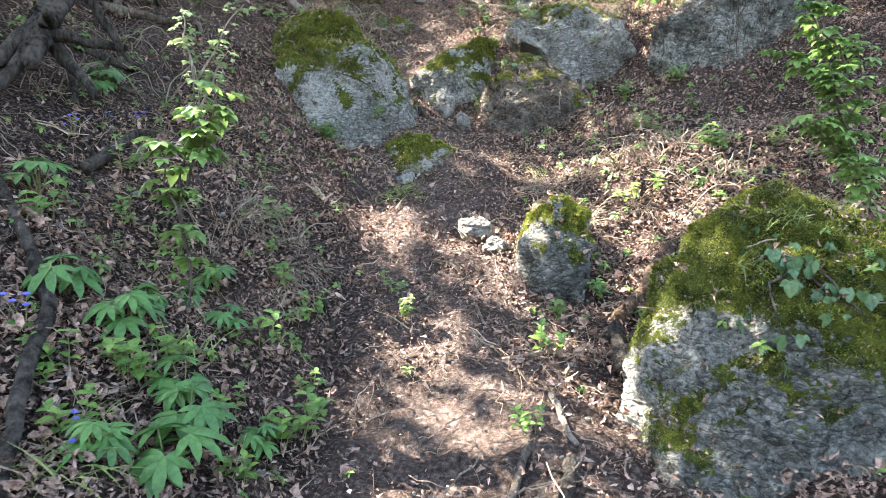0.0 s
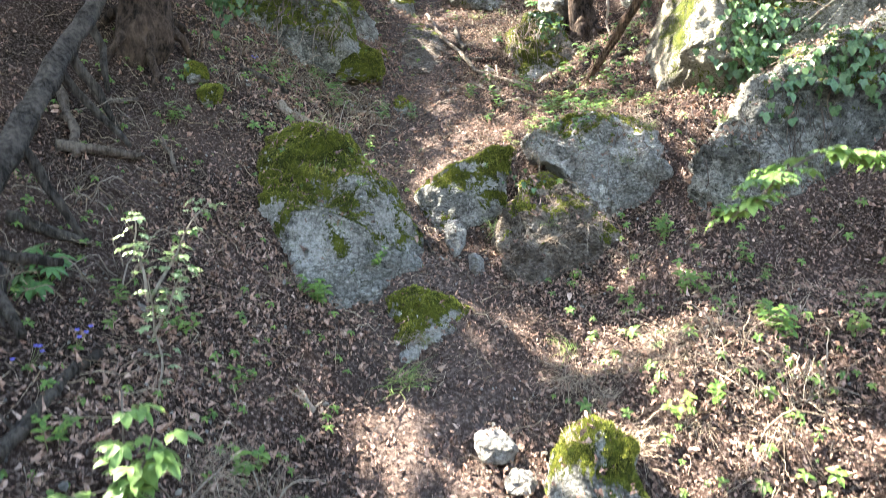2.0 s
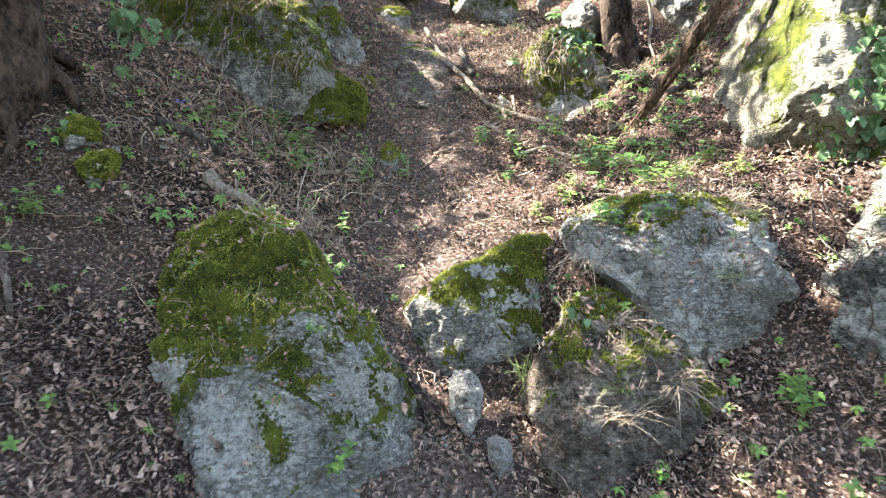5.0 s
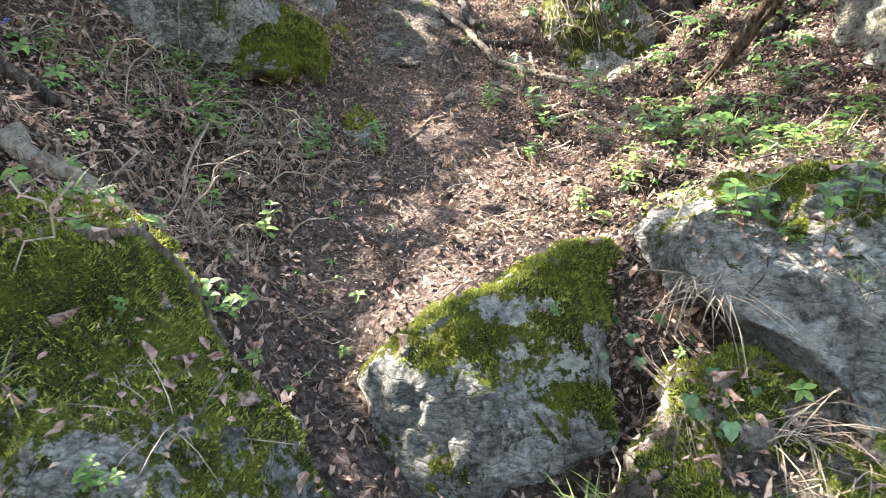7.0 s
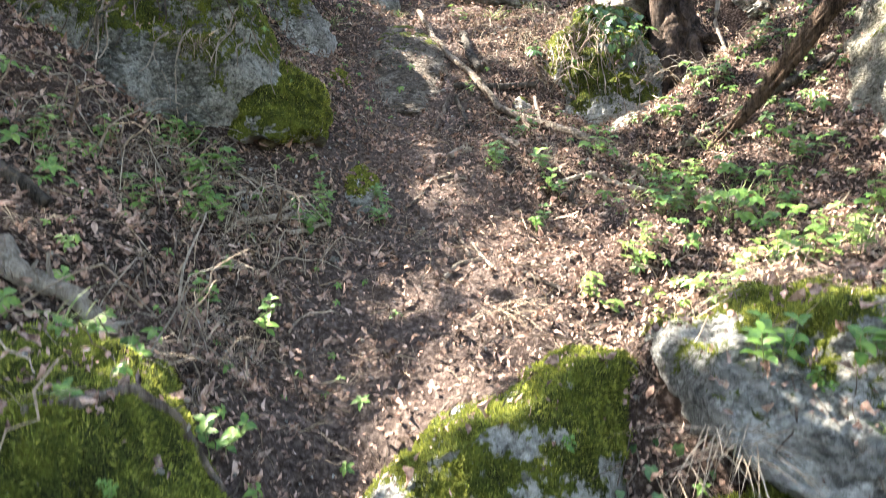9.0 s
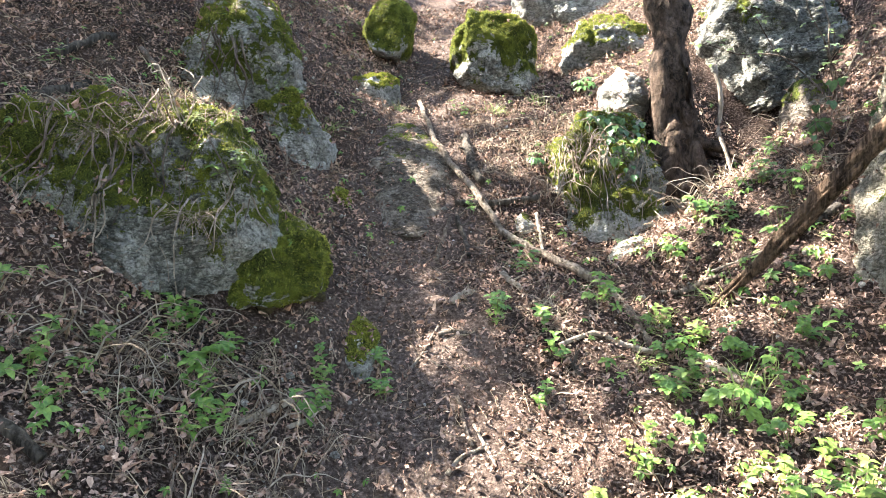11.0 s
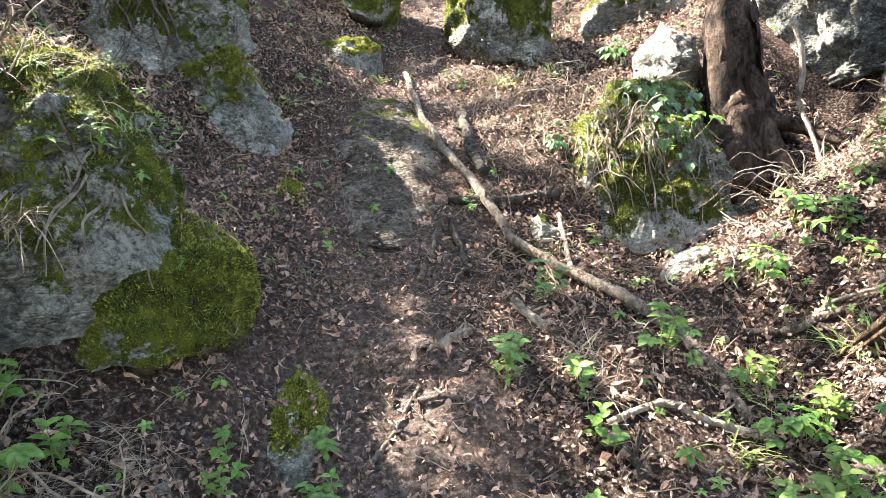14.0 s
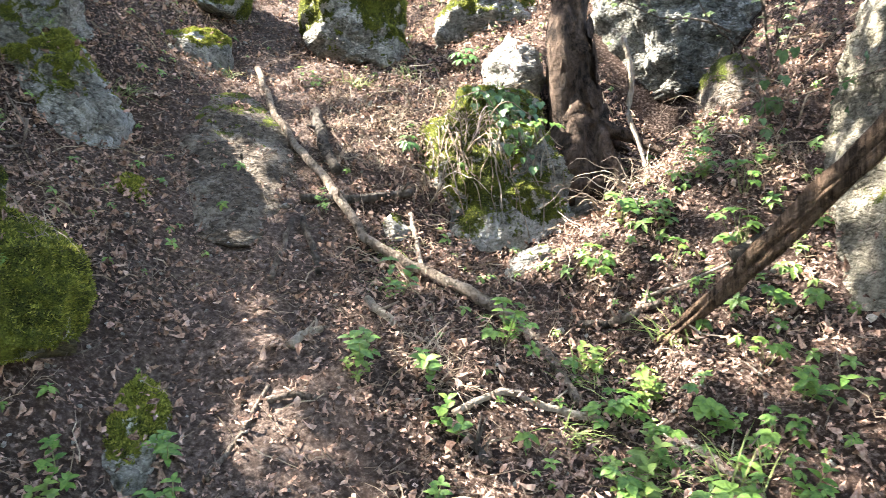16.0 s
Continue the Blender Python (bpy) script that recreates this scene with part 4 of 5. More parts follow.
def tree(x, y, r, height, lean, label, crown_at, roots=5, seed=1, flare=1.5, trunk_ivy=0, flakes=0):
    """A trunk with flaring roots, limbs that carry a leafy crown above."""
    z = float(land(x, y))
    rng = random.Random(seed)
    root = thing("tree", x, y, z, label, "tree")
    top = Vector((lean[0], lean[1], height))
    path = wander((0, 0, -0.4), top, 60, 0.02, seed)
    rad = [r * (1 + (flare - 1) * math.exp(-max(0, p.z) / 0.22)) * (1 - 0.55 * i / 59) for i, p in enumerate(path)]
    part("trunk", mesh_of("trunk", *tube(path, rad, 44, 0.5, seed, 0.0, 0.1), BARK), root)
    for i in range(roots):
        a = 2 * math.pi * (i + rng.random() * 0.5) / roots
        d = Vector((math.cos(a), math.sin(a), 0))
        e = d * rng.uniform(0.3, 0.5)
        e.z = float(land(x + e.x, y + e.y)) - z - 0.03
        w = wander(d * r * 0.6 + Vector((0, 0, 0.22)), e, 9, 0.08, seed + i)
        part("root", mesh_of("root", *tube(w, taper(9, r * 0.36, r * 0.1), 9, 0.3, i), BARK), root)
    for c in crown_at:
        c = Vector(c) - Vector((x, y, z))
        w = wander(path[42], c, 10, 0.06, seed + c.x)
        part("limb", mesh_of("limb", *tube(w, taper(10, r * 0.4, 0.02), 8, 0.2, seed), BARK), root)
    for i in range(trunk_ivy):
        h, a = rng.uniform(0.2, 1.7), rng.uniform(0, 6.28)
        k = min(59, int(60 * (h + 0.4) / (height + 0.4)))
        q = path[k] + Vector((math.cos(a), math.sin(a), 0)) * (rad[k] + 0.01)
        part("ivy_leaf", IVY_LEAF, root, "", Matrix.Translation(q) @ pose(0, 0, 0, -60, 0, math.degrees(a) - 90) @ Matrix.Scale(rng.uniform(0.6, 1.3), 4))
    for i in range(flakes):
        h, a = rng.uniform(-0.1, 2.0), rng.uniform(0, 6.28)
        k = min(58, max(1, int(60 * (h + 0.4) / (height + 0.4))))
        q = path[k] + Vector((math.cos(a), math.sin(a), 0)) * rad[k] * rng.uniform(0.96, 1.06)
        part("bark_flake", FLAKE, root, "", Matrix.Translation(q) @ pose(0, 0, 0, 0, 0, math.degrees(a) + 90) @ pose(0, 0, 0, 86 + rng.uniform(-8, 8), 0, 0) @ pose(0, 0, 0, 0, 0, rng.uniform(-15, 15)) @ Matrix.Scale(rng.uniform(0.6, 1.4), 4))
    return root


hollow_tree = tree(1.50, 8.12, 0.13, 5.5, (-0.1, 0.3), "tree with flaking brown bark and a dark hollow between its roots", [(0.2, 8.6, 9.6), (2.8, 8.8, 9.8), (1.3, 9.6, 10.4)], 4, 4, 1.35, 0, 110)
for a, b, r0, r1, wood in (((1.45, 8.1, 4.42), (1.3, 7.86, 3.86), 0.085, 0.045, BARK), ((1.54, 8.1, 4.38), (1.6, 7.84, 3.84), 0.08, 0.04, BARK), ((1.3, 7.9, 3.95), (1.6, 7.86, 3.93), 0.05, 0.04, BARK), ((1.66, 7.98, 4.75), (1.72, 7.78, 3.86), 0.014, 0.01, PALE_WOOD)):
    q = wander(Vector(a) - hollow_tree.location, Vector(b) - hollow_tree.location, 14, 0.07, r0 * 90)
    part("root", mesh_of("root", *tube(q, taper(14, r0, r1), 12, 0.35, r0 * 50, 0.0, 0.1), wood), hollow_tree)
tree(-2.02, 5.12, 0.135, 5.0, (0.1, 0.1), "ivy-clad brown tree trunk on the bank behind a dead trunk", [(-3.2, 5.4, 8.4), (-1.6, 6.2, 8.8), (-2.4, 4.4, 8.0)], 6, 9, 1.2, 60, 60)


# ---- unseen trees added on the bank above the gully, whose crowns break the sunlight ----
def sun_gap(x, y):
    """How far the added leaves are thinned to let sun reach the ground at x, y."""
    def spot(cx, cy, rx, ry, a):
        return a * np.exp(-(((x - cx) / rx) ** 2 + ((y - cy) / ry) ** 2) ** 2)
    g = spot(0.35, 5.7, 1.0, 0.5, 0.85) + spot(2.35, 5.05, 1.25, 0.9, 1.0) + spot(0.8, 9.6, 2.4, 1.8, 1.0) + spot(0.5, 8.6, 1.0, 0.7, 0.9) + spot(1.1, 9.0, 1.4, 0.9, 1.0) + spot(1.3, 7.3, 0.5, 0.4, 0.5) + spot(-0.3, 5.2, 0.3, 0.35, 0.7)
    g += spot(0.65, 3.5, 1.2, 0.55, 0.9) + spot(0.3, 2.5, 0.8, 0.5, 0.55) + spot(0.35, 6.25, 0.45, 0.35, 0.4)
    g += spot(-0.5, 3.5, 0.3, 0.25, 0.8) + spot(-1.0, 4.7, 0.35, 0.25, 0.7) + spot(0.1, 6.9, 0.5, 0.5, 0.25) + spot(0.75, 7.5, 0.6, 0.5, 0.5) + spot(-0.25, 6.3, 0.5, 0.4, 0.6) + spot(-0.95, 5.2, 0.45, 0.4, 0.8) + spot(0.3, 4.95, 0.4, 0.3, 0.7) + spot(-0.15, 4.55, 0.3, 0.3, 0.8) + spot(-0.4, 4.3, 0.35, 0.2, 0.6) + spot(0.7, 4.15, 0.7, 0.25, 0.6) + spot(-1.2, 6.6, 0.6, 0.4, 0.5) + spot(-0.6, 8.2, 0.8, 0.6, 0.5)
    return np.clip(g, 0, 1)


def shade_canopy():
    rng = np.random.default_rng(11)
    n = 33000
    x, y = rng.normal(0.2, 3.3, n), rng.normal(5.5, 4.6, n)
    # extra leaves over ground and rocks that need more shade
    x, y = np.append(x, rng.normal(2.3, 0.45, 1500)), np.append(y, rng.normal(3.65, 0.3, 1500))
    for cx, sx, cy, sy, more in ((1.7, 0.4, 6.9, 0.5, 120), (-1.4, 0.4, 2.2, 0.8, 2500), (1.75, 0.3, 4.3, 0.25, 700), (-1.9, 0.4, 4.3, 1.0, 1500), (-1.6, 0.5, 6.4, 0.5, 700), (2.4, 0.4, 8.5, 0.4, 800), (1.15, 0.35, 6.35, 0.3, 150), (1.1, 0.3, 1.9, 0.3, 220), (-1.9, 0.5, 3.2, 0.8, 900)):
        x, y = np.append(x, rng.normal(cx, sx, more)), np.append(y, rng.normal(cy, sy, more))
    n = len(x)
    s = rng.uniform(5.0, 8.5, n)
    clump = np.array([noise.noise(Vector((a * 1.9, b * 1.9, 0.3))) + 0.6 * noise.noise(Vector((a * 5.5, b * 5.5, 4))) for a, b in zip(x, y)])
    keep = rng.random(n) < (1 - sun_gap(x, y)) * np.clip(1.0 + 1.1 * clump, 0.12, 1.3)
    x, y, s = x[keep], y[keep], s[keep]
    # each leaf hangs up-sun of the spot it is added to shade
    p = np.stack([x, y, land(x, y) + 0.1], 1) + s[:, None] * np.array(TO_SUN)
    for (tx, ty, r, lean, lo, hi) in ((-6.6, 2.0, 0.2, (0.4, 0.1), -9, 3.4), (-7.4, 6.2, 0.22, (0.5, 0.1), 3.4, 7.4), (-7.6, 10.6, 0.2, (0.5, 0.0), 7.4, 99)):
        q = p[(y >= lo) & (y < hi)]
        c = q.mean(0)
        t = tree(tx, ty, r, max(5.0, c[2] - float(land(tx, ty)) - 1.0), lean, "unseen leafy tree added on the bank to shade the gully", [tuple(c + d) for d in np.array([(0, 0, 0), (1.5, 1, 0.3), (-1.2, -1.2, 0), (1.2, -1.3, 0.2), (-0.5, 1.5, 0.5)])], 5, int(ty * 7))
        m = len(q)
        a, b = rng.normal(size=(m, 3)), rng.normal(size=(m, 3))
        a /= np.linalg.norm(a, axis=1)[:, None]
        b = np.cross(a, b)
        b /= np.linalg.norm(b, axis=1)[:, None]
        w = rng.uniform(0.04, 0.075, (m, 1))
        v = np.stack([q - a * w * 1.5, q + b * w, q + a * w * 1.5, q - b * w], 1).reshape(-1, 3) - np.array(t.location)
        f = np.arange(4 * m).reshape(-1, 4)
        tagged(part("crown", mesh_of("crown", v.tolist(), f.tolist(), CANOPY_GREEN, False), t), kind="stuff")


shade_canopy()

# where the plants stand: x, y and in part a scale
HELLEBORES = [(-0.63, 1.59, 1.15), (-0.65, 1.76, 0.95), (-0.69, 1.84, 0.8), (-0.88, 1.93, 0.9), (-1.05, 1.93, 1.0), (-1.34, 2.29, 0.9), (-1.66, 3.42, 0.85), (-0.76, 1.52, 0.7), (-0.9, 2.1, 0.7), (-0.71, 2.25, 0.6), (-1.61, 3.27, 1.0), (1.01, 8.82, 0.9), (-0.83, 2.27, 0.6), (-0.8, 2.44, 0.7), (0.53, 8.03, 0.6), (-0.5, 1.86, 0.6)]
HERBS = [(-0.79, 1.81), (-0.77, 1.9), (-0.83, 1.84), (-0.58, 1.91), (-0.58, 2.25), (-0.62, 2.68), (-0.73, 3.02), (-0.51, 2.62), (-0.54, 2.52), (-0.43, 2.25), (-0.43, 2.04), (-0.45, 1.94), (-0.5, 1.71), (-0.98, 2.49), (-0.78, 2.47), (0.26, 2.0), (-0.23, 2.95), (0.65, 2.91), (1.06, 3.39), (1.21, 4.53), (1.51, 4.05), (1.41, 3.7), (1.17, 4.12), (-0.68, 4.05), (-0.86, 3.41), (-1.12, 3.46), (-1.39, 3.38), (-1.15, 2.54), (-1.27, 2.71), (-1.26, 2.13), (0.37, 2.49), (-0.69, 2.82), (-0.5, 2.38), (-0.83, 1.59), (-0.91, 1.69), (-0.7, 4.13), (0.9, 4.16), (1.2, 4.46), (1.49, 4.41), (1.46, 4.13), (1.38, 3.66), (1.45, 3.66), (-0.6, 5.62), (-1.68, 4.69), (-0.44, 4.28)]
HERBS += [(-0.76, 5.51), (-0.58, 5.08), (0.19, 6.76), (0.32, 6.3), (-0.29, 6.35), (-1.02, 5.65), (-0.84, 5.85), (0.99, 6.56), (1.02, 6.35), (1.18, 6.66), (1.33, 6.21), (0.81, 4.91), (0.63, 4.93), (-1.36, 5.66), (-1.21, 5.62), (-1.09, 6.13), (-1.06, 6.25), (-1.1, 6.02), (-0.89, 5.8), (-0.9, 5.87), (-0.59, 6.1), (-0.54, 6.39), (-0.34, 6.5), (0.4, 6.49), (0.97, 6.9), (1.58, 7.06), (1.38, 6.96), (1.17, 6.06), (-1.24, 5.89), (-1.48, 7.65), (-0.87, 6.2), (-1.21, 7.39), (-0.6, 6.16), (-1.07, 7.32), (-2.11, 7.22), (-1.86, 7.2), (-0.5, 10.27), (-0.52, 9.98), (0.89, 8.67), (0.84, 8.83), (0.08, 8.57), (1.12, 6.25), (1.05, 7.77), (0.69, 6.84), (1.47, 6.8)]
HERBS += [(1.74, 7.38), (1.76, 6.98), (0.43, 6.68), (0.34, 7.13), (0.11, 7.59)]
YOUNG_HERBS = [(-0.16, 2.78), (0.46, 2.8), (0.93, 3.39), (1.49, 4.37), (1.74, 3.57), (1.42, 3.8), (1.17, 4.05), (-0.56, 6.27), (1.36, 5.41), (0.43, 5.81), (0.6, 5.93), (0.91, 6.74), (1.35, 5.72), (1.0, 5.69), (0.93, 5.38), (0.85, 6.21), (1.07, 6.07), (1.14, 5.71), (-0.53, 6.22), (0.17, 6.72), (1.36, 6.45), (1.23, 6.6), (1.07, 5.42), (-0.92, 6.43)]
BROAD_HERBS = [(0.77, 6.15), (0.98, 6.05), (1.2, 6.17), (1.29, 6.34), (1.09, 6.33), (1.58, 7.11), (0.65, 6.76), (-0.95, 5.99), (-0.9, 6.02), (0.92, 6.47), (1.09, 7.79), (0.92, 6.25)]
STRAW_TUFTS = [(-0.83, 2.85), (-0.72, 2.8), (-0.9, 2.85), (-0.64, 2.98), (0.67, 3.8), (0.85, 3.74), (0.99, 3.84), (1.06, 3.64), (1.22, 3.68), (1.33, 3.27), (1.25, 3.27), (1.46, 3.38), (0.8, 3.67), (1.15, 3.14), (1.59, 3.83), (0.54, 3.77), (1.13, 3.49), (-0.14, 3.82), (-0.21, 3.98), (0.97, 4.47), (0.78, 4.58), (0.5, 4.84), (0.58, 4.72), (1.55, 3.75), (-0.61, 5.53), (-0.66, 5.13), (-0.76, 5.09), (-0.63, 5.81), (-0.53, 6.12), (-0.65, 5.4), (0.14, 5.79), (-1.73, 7.37), (-1.82, 7.09), (-1.58, 7.47), (-1.82, 6.84), (-0.73, 6.73), (-0.78, 6.33), (-0.88, 6.1), (0.23, 8.48), (0.33, 8.34), (0.46, 8.27), (0.43, 6.65), (0.36, 6.77), (0.11, 8.17), (-1.11, 6.03)]
STRAW_TUFTS += [(0.9, 7.89), (0.41, 6.8), (-1.35, 7.62), (-0.71, 6.28), (-1.21, 5.95)]
GRASS_TUFTS = [(-0.82, 1.45), (-0.84, 1.61), (-0.74, 1.99), (-0.2, 3.77), (-0.26, 3.72), (0.56, 3.92), (1.64, 4.71), (-0.86, 5.0), (0.3, 4.85), (-0.84, 8.09), (-1.71, 7.5), (-0.42, 8.67), (-1.46, 7.67), (0.33, 7.42), (-1.61, 7.67), (0.88, 6.71), (1.2, 6.64), (0.34, 7.18), (0.64, 8.78), (0.31, 8.66), (0.89, 6.2), (1.09, 6.14), (0.77, 6.48), (-1.39, 6.93)]
VIOLETS = [(-1.43, 2.89), (-1.04, 1.72), (-0.82, 1.54), (-1.38, 3.09), (-1.46, 2.72), (-1.42, 5.65)]
SUNNY_HERBS = [(0.79, 6.14), (0.83, 6.01), (0.93, 6.07), (0.96, 5.92), (0.97, 5.78), (1.1, 5.88), (1.08, 5.7), (1.2, 5.78), (1.15, 5.57), (1.31, 5.72), (0.81, 5.84), (0.86, 5.68), (0.91, 5.57), (0.97, 5.48), (1.04, 5.43), (1.11, 5.4), (0.87, 6.26), (1.11, 6.04), (1.26, 5.94), (1.4, 5.9), (0.69, 5.97), (0.79, 5.6), (0.89, 5.4), (1.03, 5.31), (1.02, 6.49), (0.9, 6.49), (1.14, 6.42)]
BRUSH = [(-1.0, 5.9), (-0.9, 5.65), (-1.2, 5.85), (-0.75, 6.05), (-1.38, 5.85), (-0.62, 5.55), (-0.8, 5.45), (-1.3, 5.6), (-1.05, 6.1), (-0.7, 5.8), (-1.55, 5.7), (-0.55, 5.9), (-1.75, 5.3),
         (-1.5, 6.4), (-1.2, 6.45), (-1.75, 6.35), (-1.35, 6.6), (-0.7, 2.9), (-0.85, 2.75), (1.2, 3.55), (1.0, 3.7), (1.35, 3.4), (0.62, 8.1), (0.45, 8.2), (0.8, 8.15), (1.75, 7.4), (1.9, 7.6), (1.95, 7.1), (-1.9, 4.4), (-1.8, 3.9)]
ROCK_STRAW = [(0.62, 4.6), (0.75, 4.75), (0.95, 4.7), (1.15, 4.8), (1.25, 4.65), (0.85, 4.9), (1.05, 4.95), (0.5, 4.42), (0.62, 4.38), (0.42, 4.45), (0.7, 4.45), (-1.1, 6.3), (-1.3, 6.35), (-1.5, 6.3), (-1.7, 6.4), (-0.95, 6.5),
              (-0.2, 3.95), (-0.12, 3.9), (-0.55, 4.6), (-0.48, 4.5), (0.45, 3.2), (1.1, 2.2), (1.3, 2.3), (0.9, 7.9), (0.75, 7.95), (-1.25, 7.8)]
ROCK_HERBS = [(-0.62, 4.3), (-0.85, 4.45), (-0.5, 4.4), (0.22, 5.05), (1.1, 4.85), (1.25, 4.9), (0.7, 4.9), (0.9, 5.0), (-0.72, 6.5), (-1.0, 6.6), (0.66, 4.42), (0.98, 8.0), (1.2, 1.95), (-0.6, 4.65)]
ROCK_GRASS = [(1.05, 4.75), (0.8, 4.82), (1.2, 4.98), (0.95, 4.95), (-1.15, 6.5), (-1.4, 6.5), (-0.9, 6.55), (0.55, 4.5), (1.05, 2.1), (1.22, 2.2), (0.92, 2.05), (-0.15, 3.98), (0.85, 8.0), (-0.75, 4.55), (-1.1, 7.85)]


HERBS = [p for i, p in enumerate(HERBS) if not (p[0] > 0.75 and p[1] > 5.9) or i % 5 < 3]
YOUNG_HERBS = [p for i, p in enumerate(YOUNG_HERBS) if not (p[0] > 0.7 and p[1] > 5.9) or i % 2]
BROAD_HERBS += [(1.42, 6.5), (1.5, 6.75), (1.3, 6.85), (1.62, 6.9), (1.24, 7.15), (1.05, 7.0)]
DENSE = random.Random(77)
for x0, x1, y0, y1, n in ((0.5, 1.4, 3.25, 3.75, 16), (-1.9, -1.0, 6.3, 6.75, 16), (0.15, 0.9, 7.85, 8.5, 18), (-1.25, -0.6, 5.3, 6.0, 14), (0.6, 1.3, 4.85, 5.4, 12), (-0.9, -0.55, 2.6, 3.05, 7), (0.4, 0.9, 4.4, 4.7, 3), (1.2, 1.9, 6.9, 7.6, 8)):
    STRAW_TUFTS += [(DENSE.uniform(x0, x1), DENSE.uniform(y0, y1)) for _ in range(n)]
for x0, x1, y0, y1, n in ((-1.5, -0.55, 5.2, 6.1, 8), (0.7, 1.5, 3.2, 3.8, 4), (0.2, 1.0, 7.7, 8.4, 5), (1.1, 2.0, 6.8, 7.7, 5), (-2.0, -1.3, 2.4, 4.6, 6)):
    BRUSH += [(DENSE.uniform(x0, x1), DENSE.uniform(y0, y1)) for _ in range(n)]


# ---- plants ----
def leaf_at(root, name, me, at, yaw, pitch, scale):
    return part(name, me, root, "", Matrix.Translation(at) @ pose(0, 0, 0, pitch, 0, yaw) @ Matrix.Scale(scale, 4))


def stand(make, places, label, category, group, seed, lo=0.8, hi=1.25, variants=4):
    """Plants of one kind: a few built in full, the rest copied from them and turned."""
    rng = random.Random(seed)
    kinds = []
    for i, place in enumerate(places):
        x, y = place[0], place[1]
        s = place[2] if len(place) > 2 else rng.uniform(lo, hi)
        n = slope_at(x, y)
        m = Matrix.Translation((x, y, surface(x, y)[0])) @ pose(0, 0, 0, -14 * n.y + rng.uniform(-6, 6) + 16, 12 * n.x, 0) @ pose(0, 0, 0, 0, 0, rng.uniform(0, 360)) @ Matrix.Scale(s, 4)
        if i < variants:
            root = make(rng)
            tagged(root, label, category, group)
            root.matrix_basis = m
            kinds.append(root)
        else:
            src = kinds[i % variants]
            old = src.matrix_basis.copy()
            src.matrix_basis = Matrix.Identity(4)
            copy_thing(src, m)
            src.matrix_basis = old


def stems_mesh(name, lines, r, material):
    return mesh_of(name, *merge([tube(l, taper(len(l), r, r * 0.6), 5) for l in lines]), material)


HEL_LEAF = mesh_of("leaf", *lobed(0.098, 7, 235, 0.3, 0.35, 4, 0.55), HELLEBORE_GREEN)


def hellebore(rng):
    root = new("hellebore")
    for k in range(rng.randint(5, 7)):
        a = k * 62 + rng.uniform(-20, 20)
        h, out = rng.uniform(0.05, 0.13), rng.uniform(0.02, 0.06)
        d = Vector((-math.sin(radians(a)), math.cos(radians(a)), 0))
        tip = d * out + Vector((0, 0, h))
        part("stem", stems_mesh("stem", [wander((0, 0, -0.02), tip, 4, 0.05, k)], 0.0035, STEM_GREEN), root)
        leaf_at(root, "leaf", HEL_LEAF, tip, a, rng.uniform(-28, 4), rng.uniform(0.75, 1.1))
    return root


def herb_leaf(material, size=0.042, wide=0.55):
    return mesh_of("leaf", *blade(size, size * wide, 0.35, 0.3, 4, 0.1, 0.42), material)


def leafy_herb(material, name="herb", size=0.042, tall=(0.05, 0.13), stalks=(3, 5), wide=0.55):
    me = herb_leaf(material, size, wide)

    def make(rng):
        root = new(name)
        for k in range(rng.randint(*stalks)):
            a = rng.uniform(0, 6.28)
            h = rng.uniform(*tall)
            foot = Vector((math.cos(a), math.sin(a), 0)) * rng.uniform(0.005, 0.05)
            tip = foot * 1.7 + Vector((rng.uniform(-0.02, 0.02), rng.uniform(-0.02, 0.02), h))
            line = wander(foot - Vector((0, 0, 0.02)), tip, 5, 0.05, k)
            part("stem", stems_mesh("stem", [line], 0.0022, STEM_GREEN), root)
            for lev, sc in ((2, 1.0), (3, 1.05), (4, 0.85)):
                b = rng.uniform(0, 360)
                for q in range(2 if lev < 4 else 3):
                    leaf_at(root, "leaf", me, line[lev], b + q * (180 if lev < 4 else 120), rng.uniform(0, 40), sc * rng.uniform(0.75, 1.15))
        return root
    return make


def broad_herb(rng):
    root = new("broadleaf_herb")
    for k in range(rng.randint(5, 8)):
        a = rng.uniform(0, 360)
        d = Vector((-math.sin(radians(a)), math.cos(radians(a)), 0))
        tip = d * rng.uniform(0.02, 0.1) + Vector((0, 0, rng.uniform(0.05, 0.17)))
        part("stem", stems_mesh("stem", [wander((0, 0, -0.02), tip, 4, 0.06, k)], 0.0022, STEM_GREEN), root)
        leaf_at(root, "leaf", BROAD_LEAF, tip, a, rng.uniform(-15, 15), rng.uniform(0.7, 1.2))
    return root


BROAD_LEAF = mesh_of("leaf", *lobed(0.062, 5, 220, 0.62, 0.25, 4, 0.5), HERB_GREEN)


def tuft(name, material, count, length, width, lay):
    """Grass or straw: each blade bends its own way."""
    def make(rng):
        root = new(name)
        out = []
        for _ in range(count):
            l = length * rng.uniform(0.5, 1.3)
            b = blade(l, width, rng.uniform(0.2, 1.0), 0.3, 4, 0.8, 0.35)
            out.append(moved(b, Matrix.Translation((rng.uniform(-0.05, 0.05), rng.uniform(-0.05, 0.05), -0.005)) @ pose(0, 0, 0, rng.uniform(*lay), 0, rng.gauss(0, 65))))
        part("tussock", mesh_of("tussock", *merge(out), material), root)
        return root
    return make


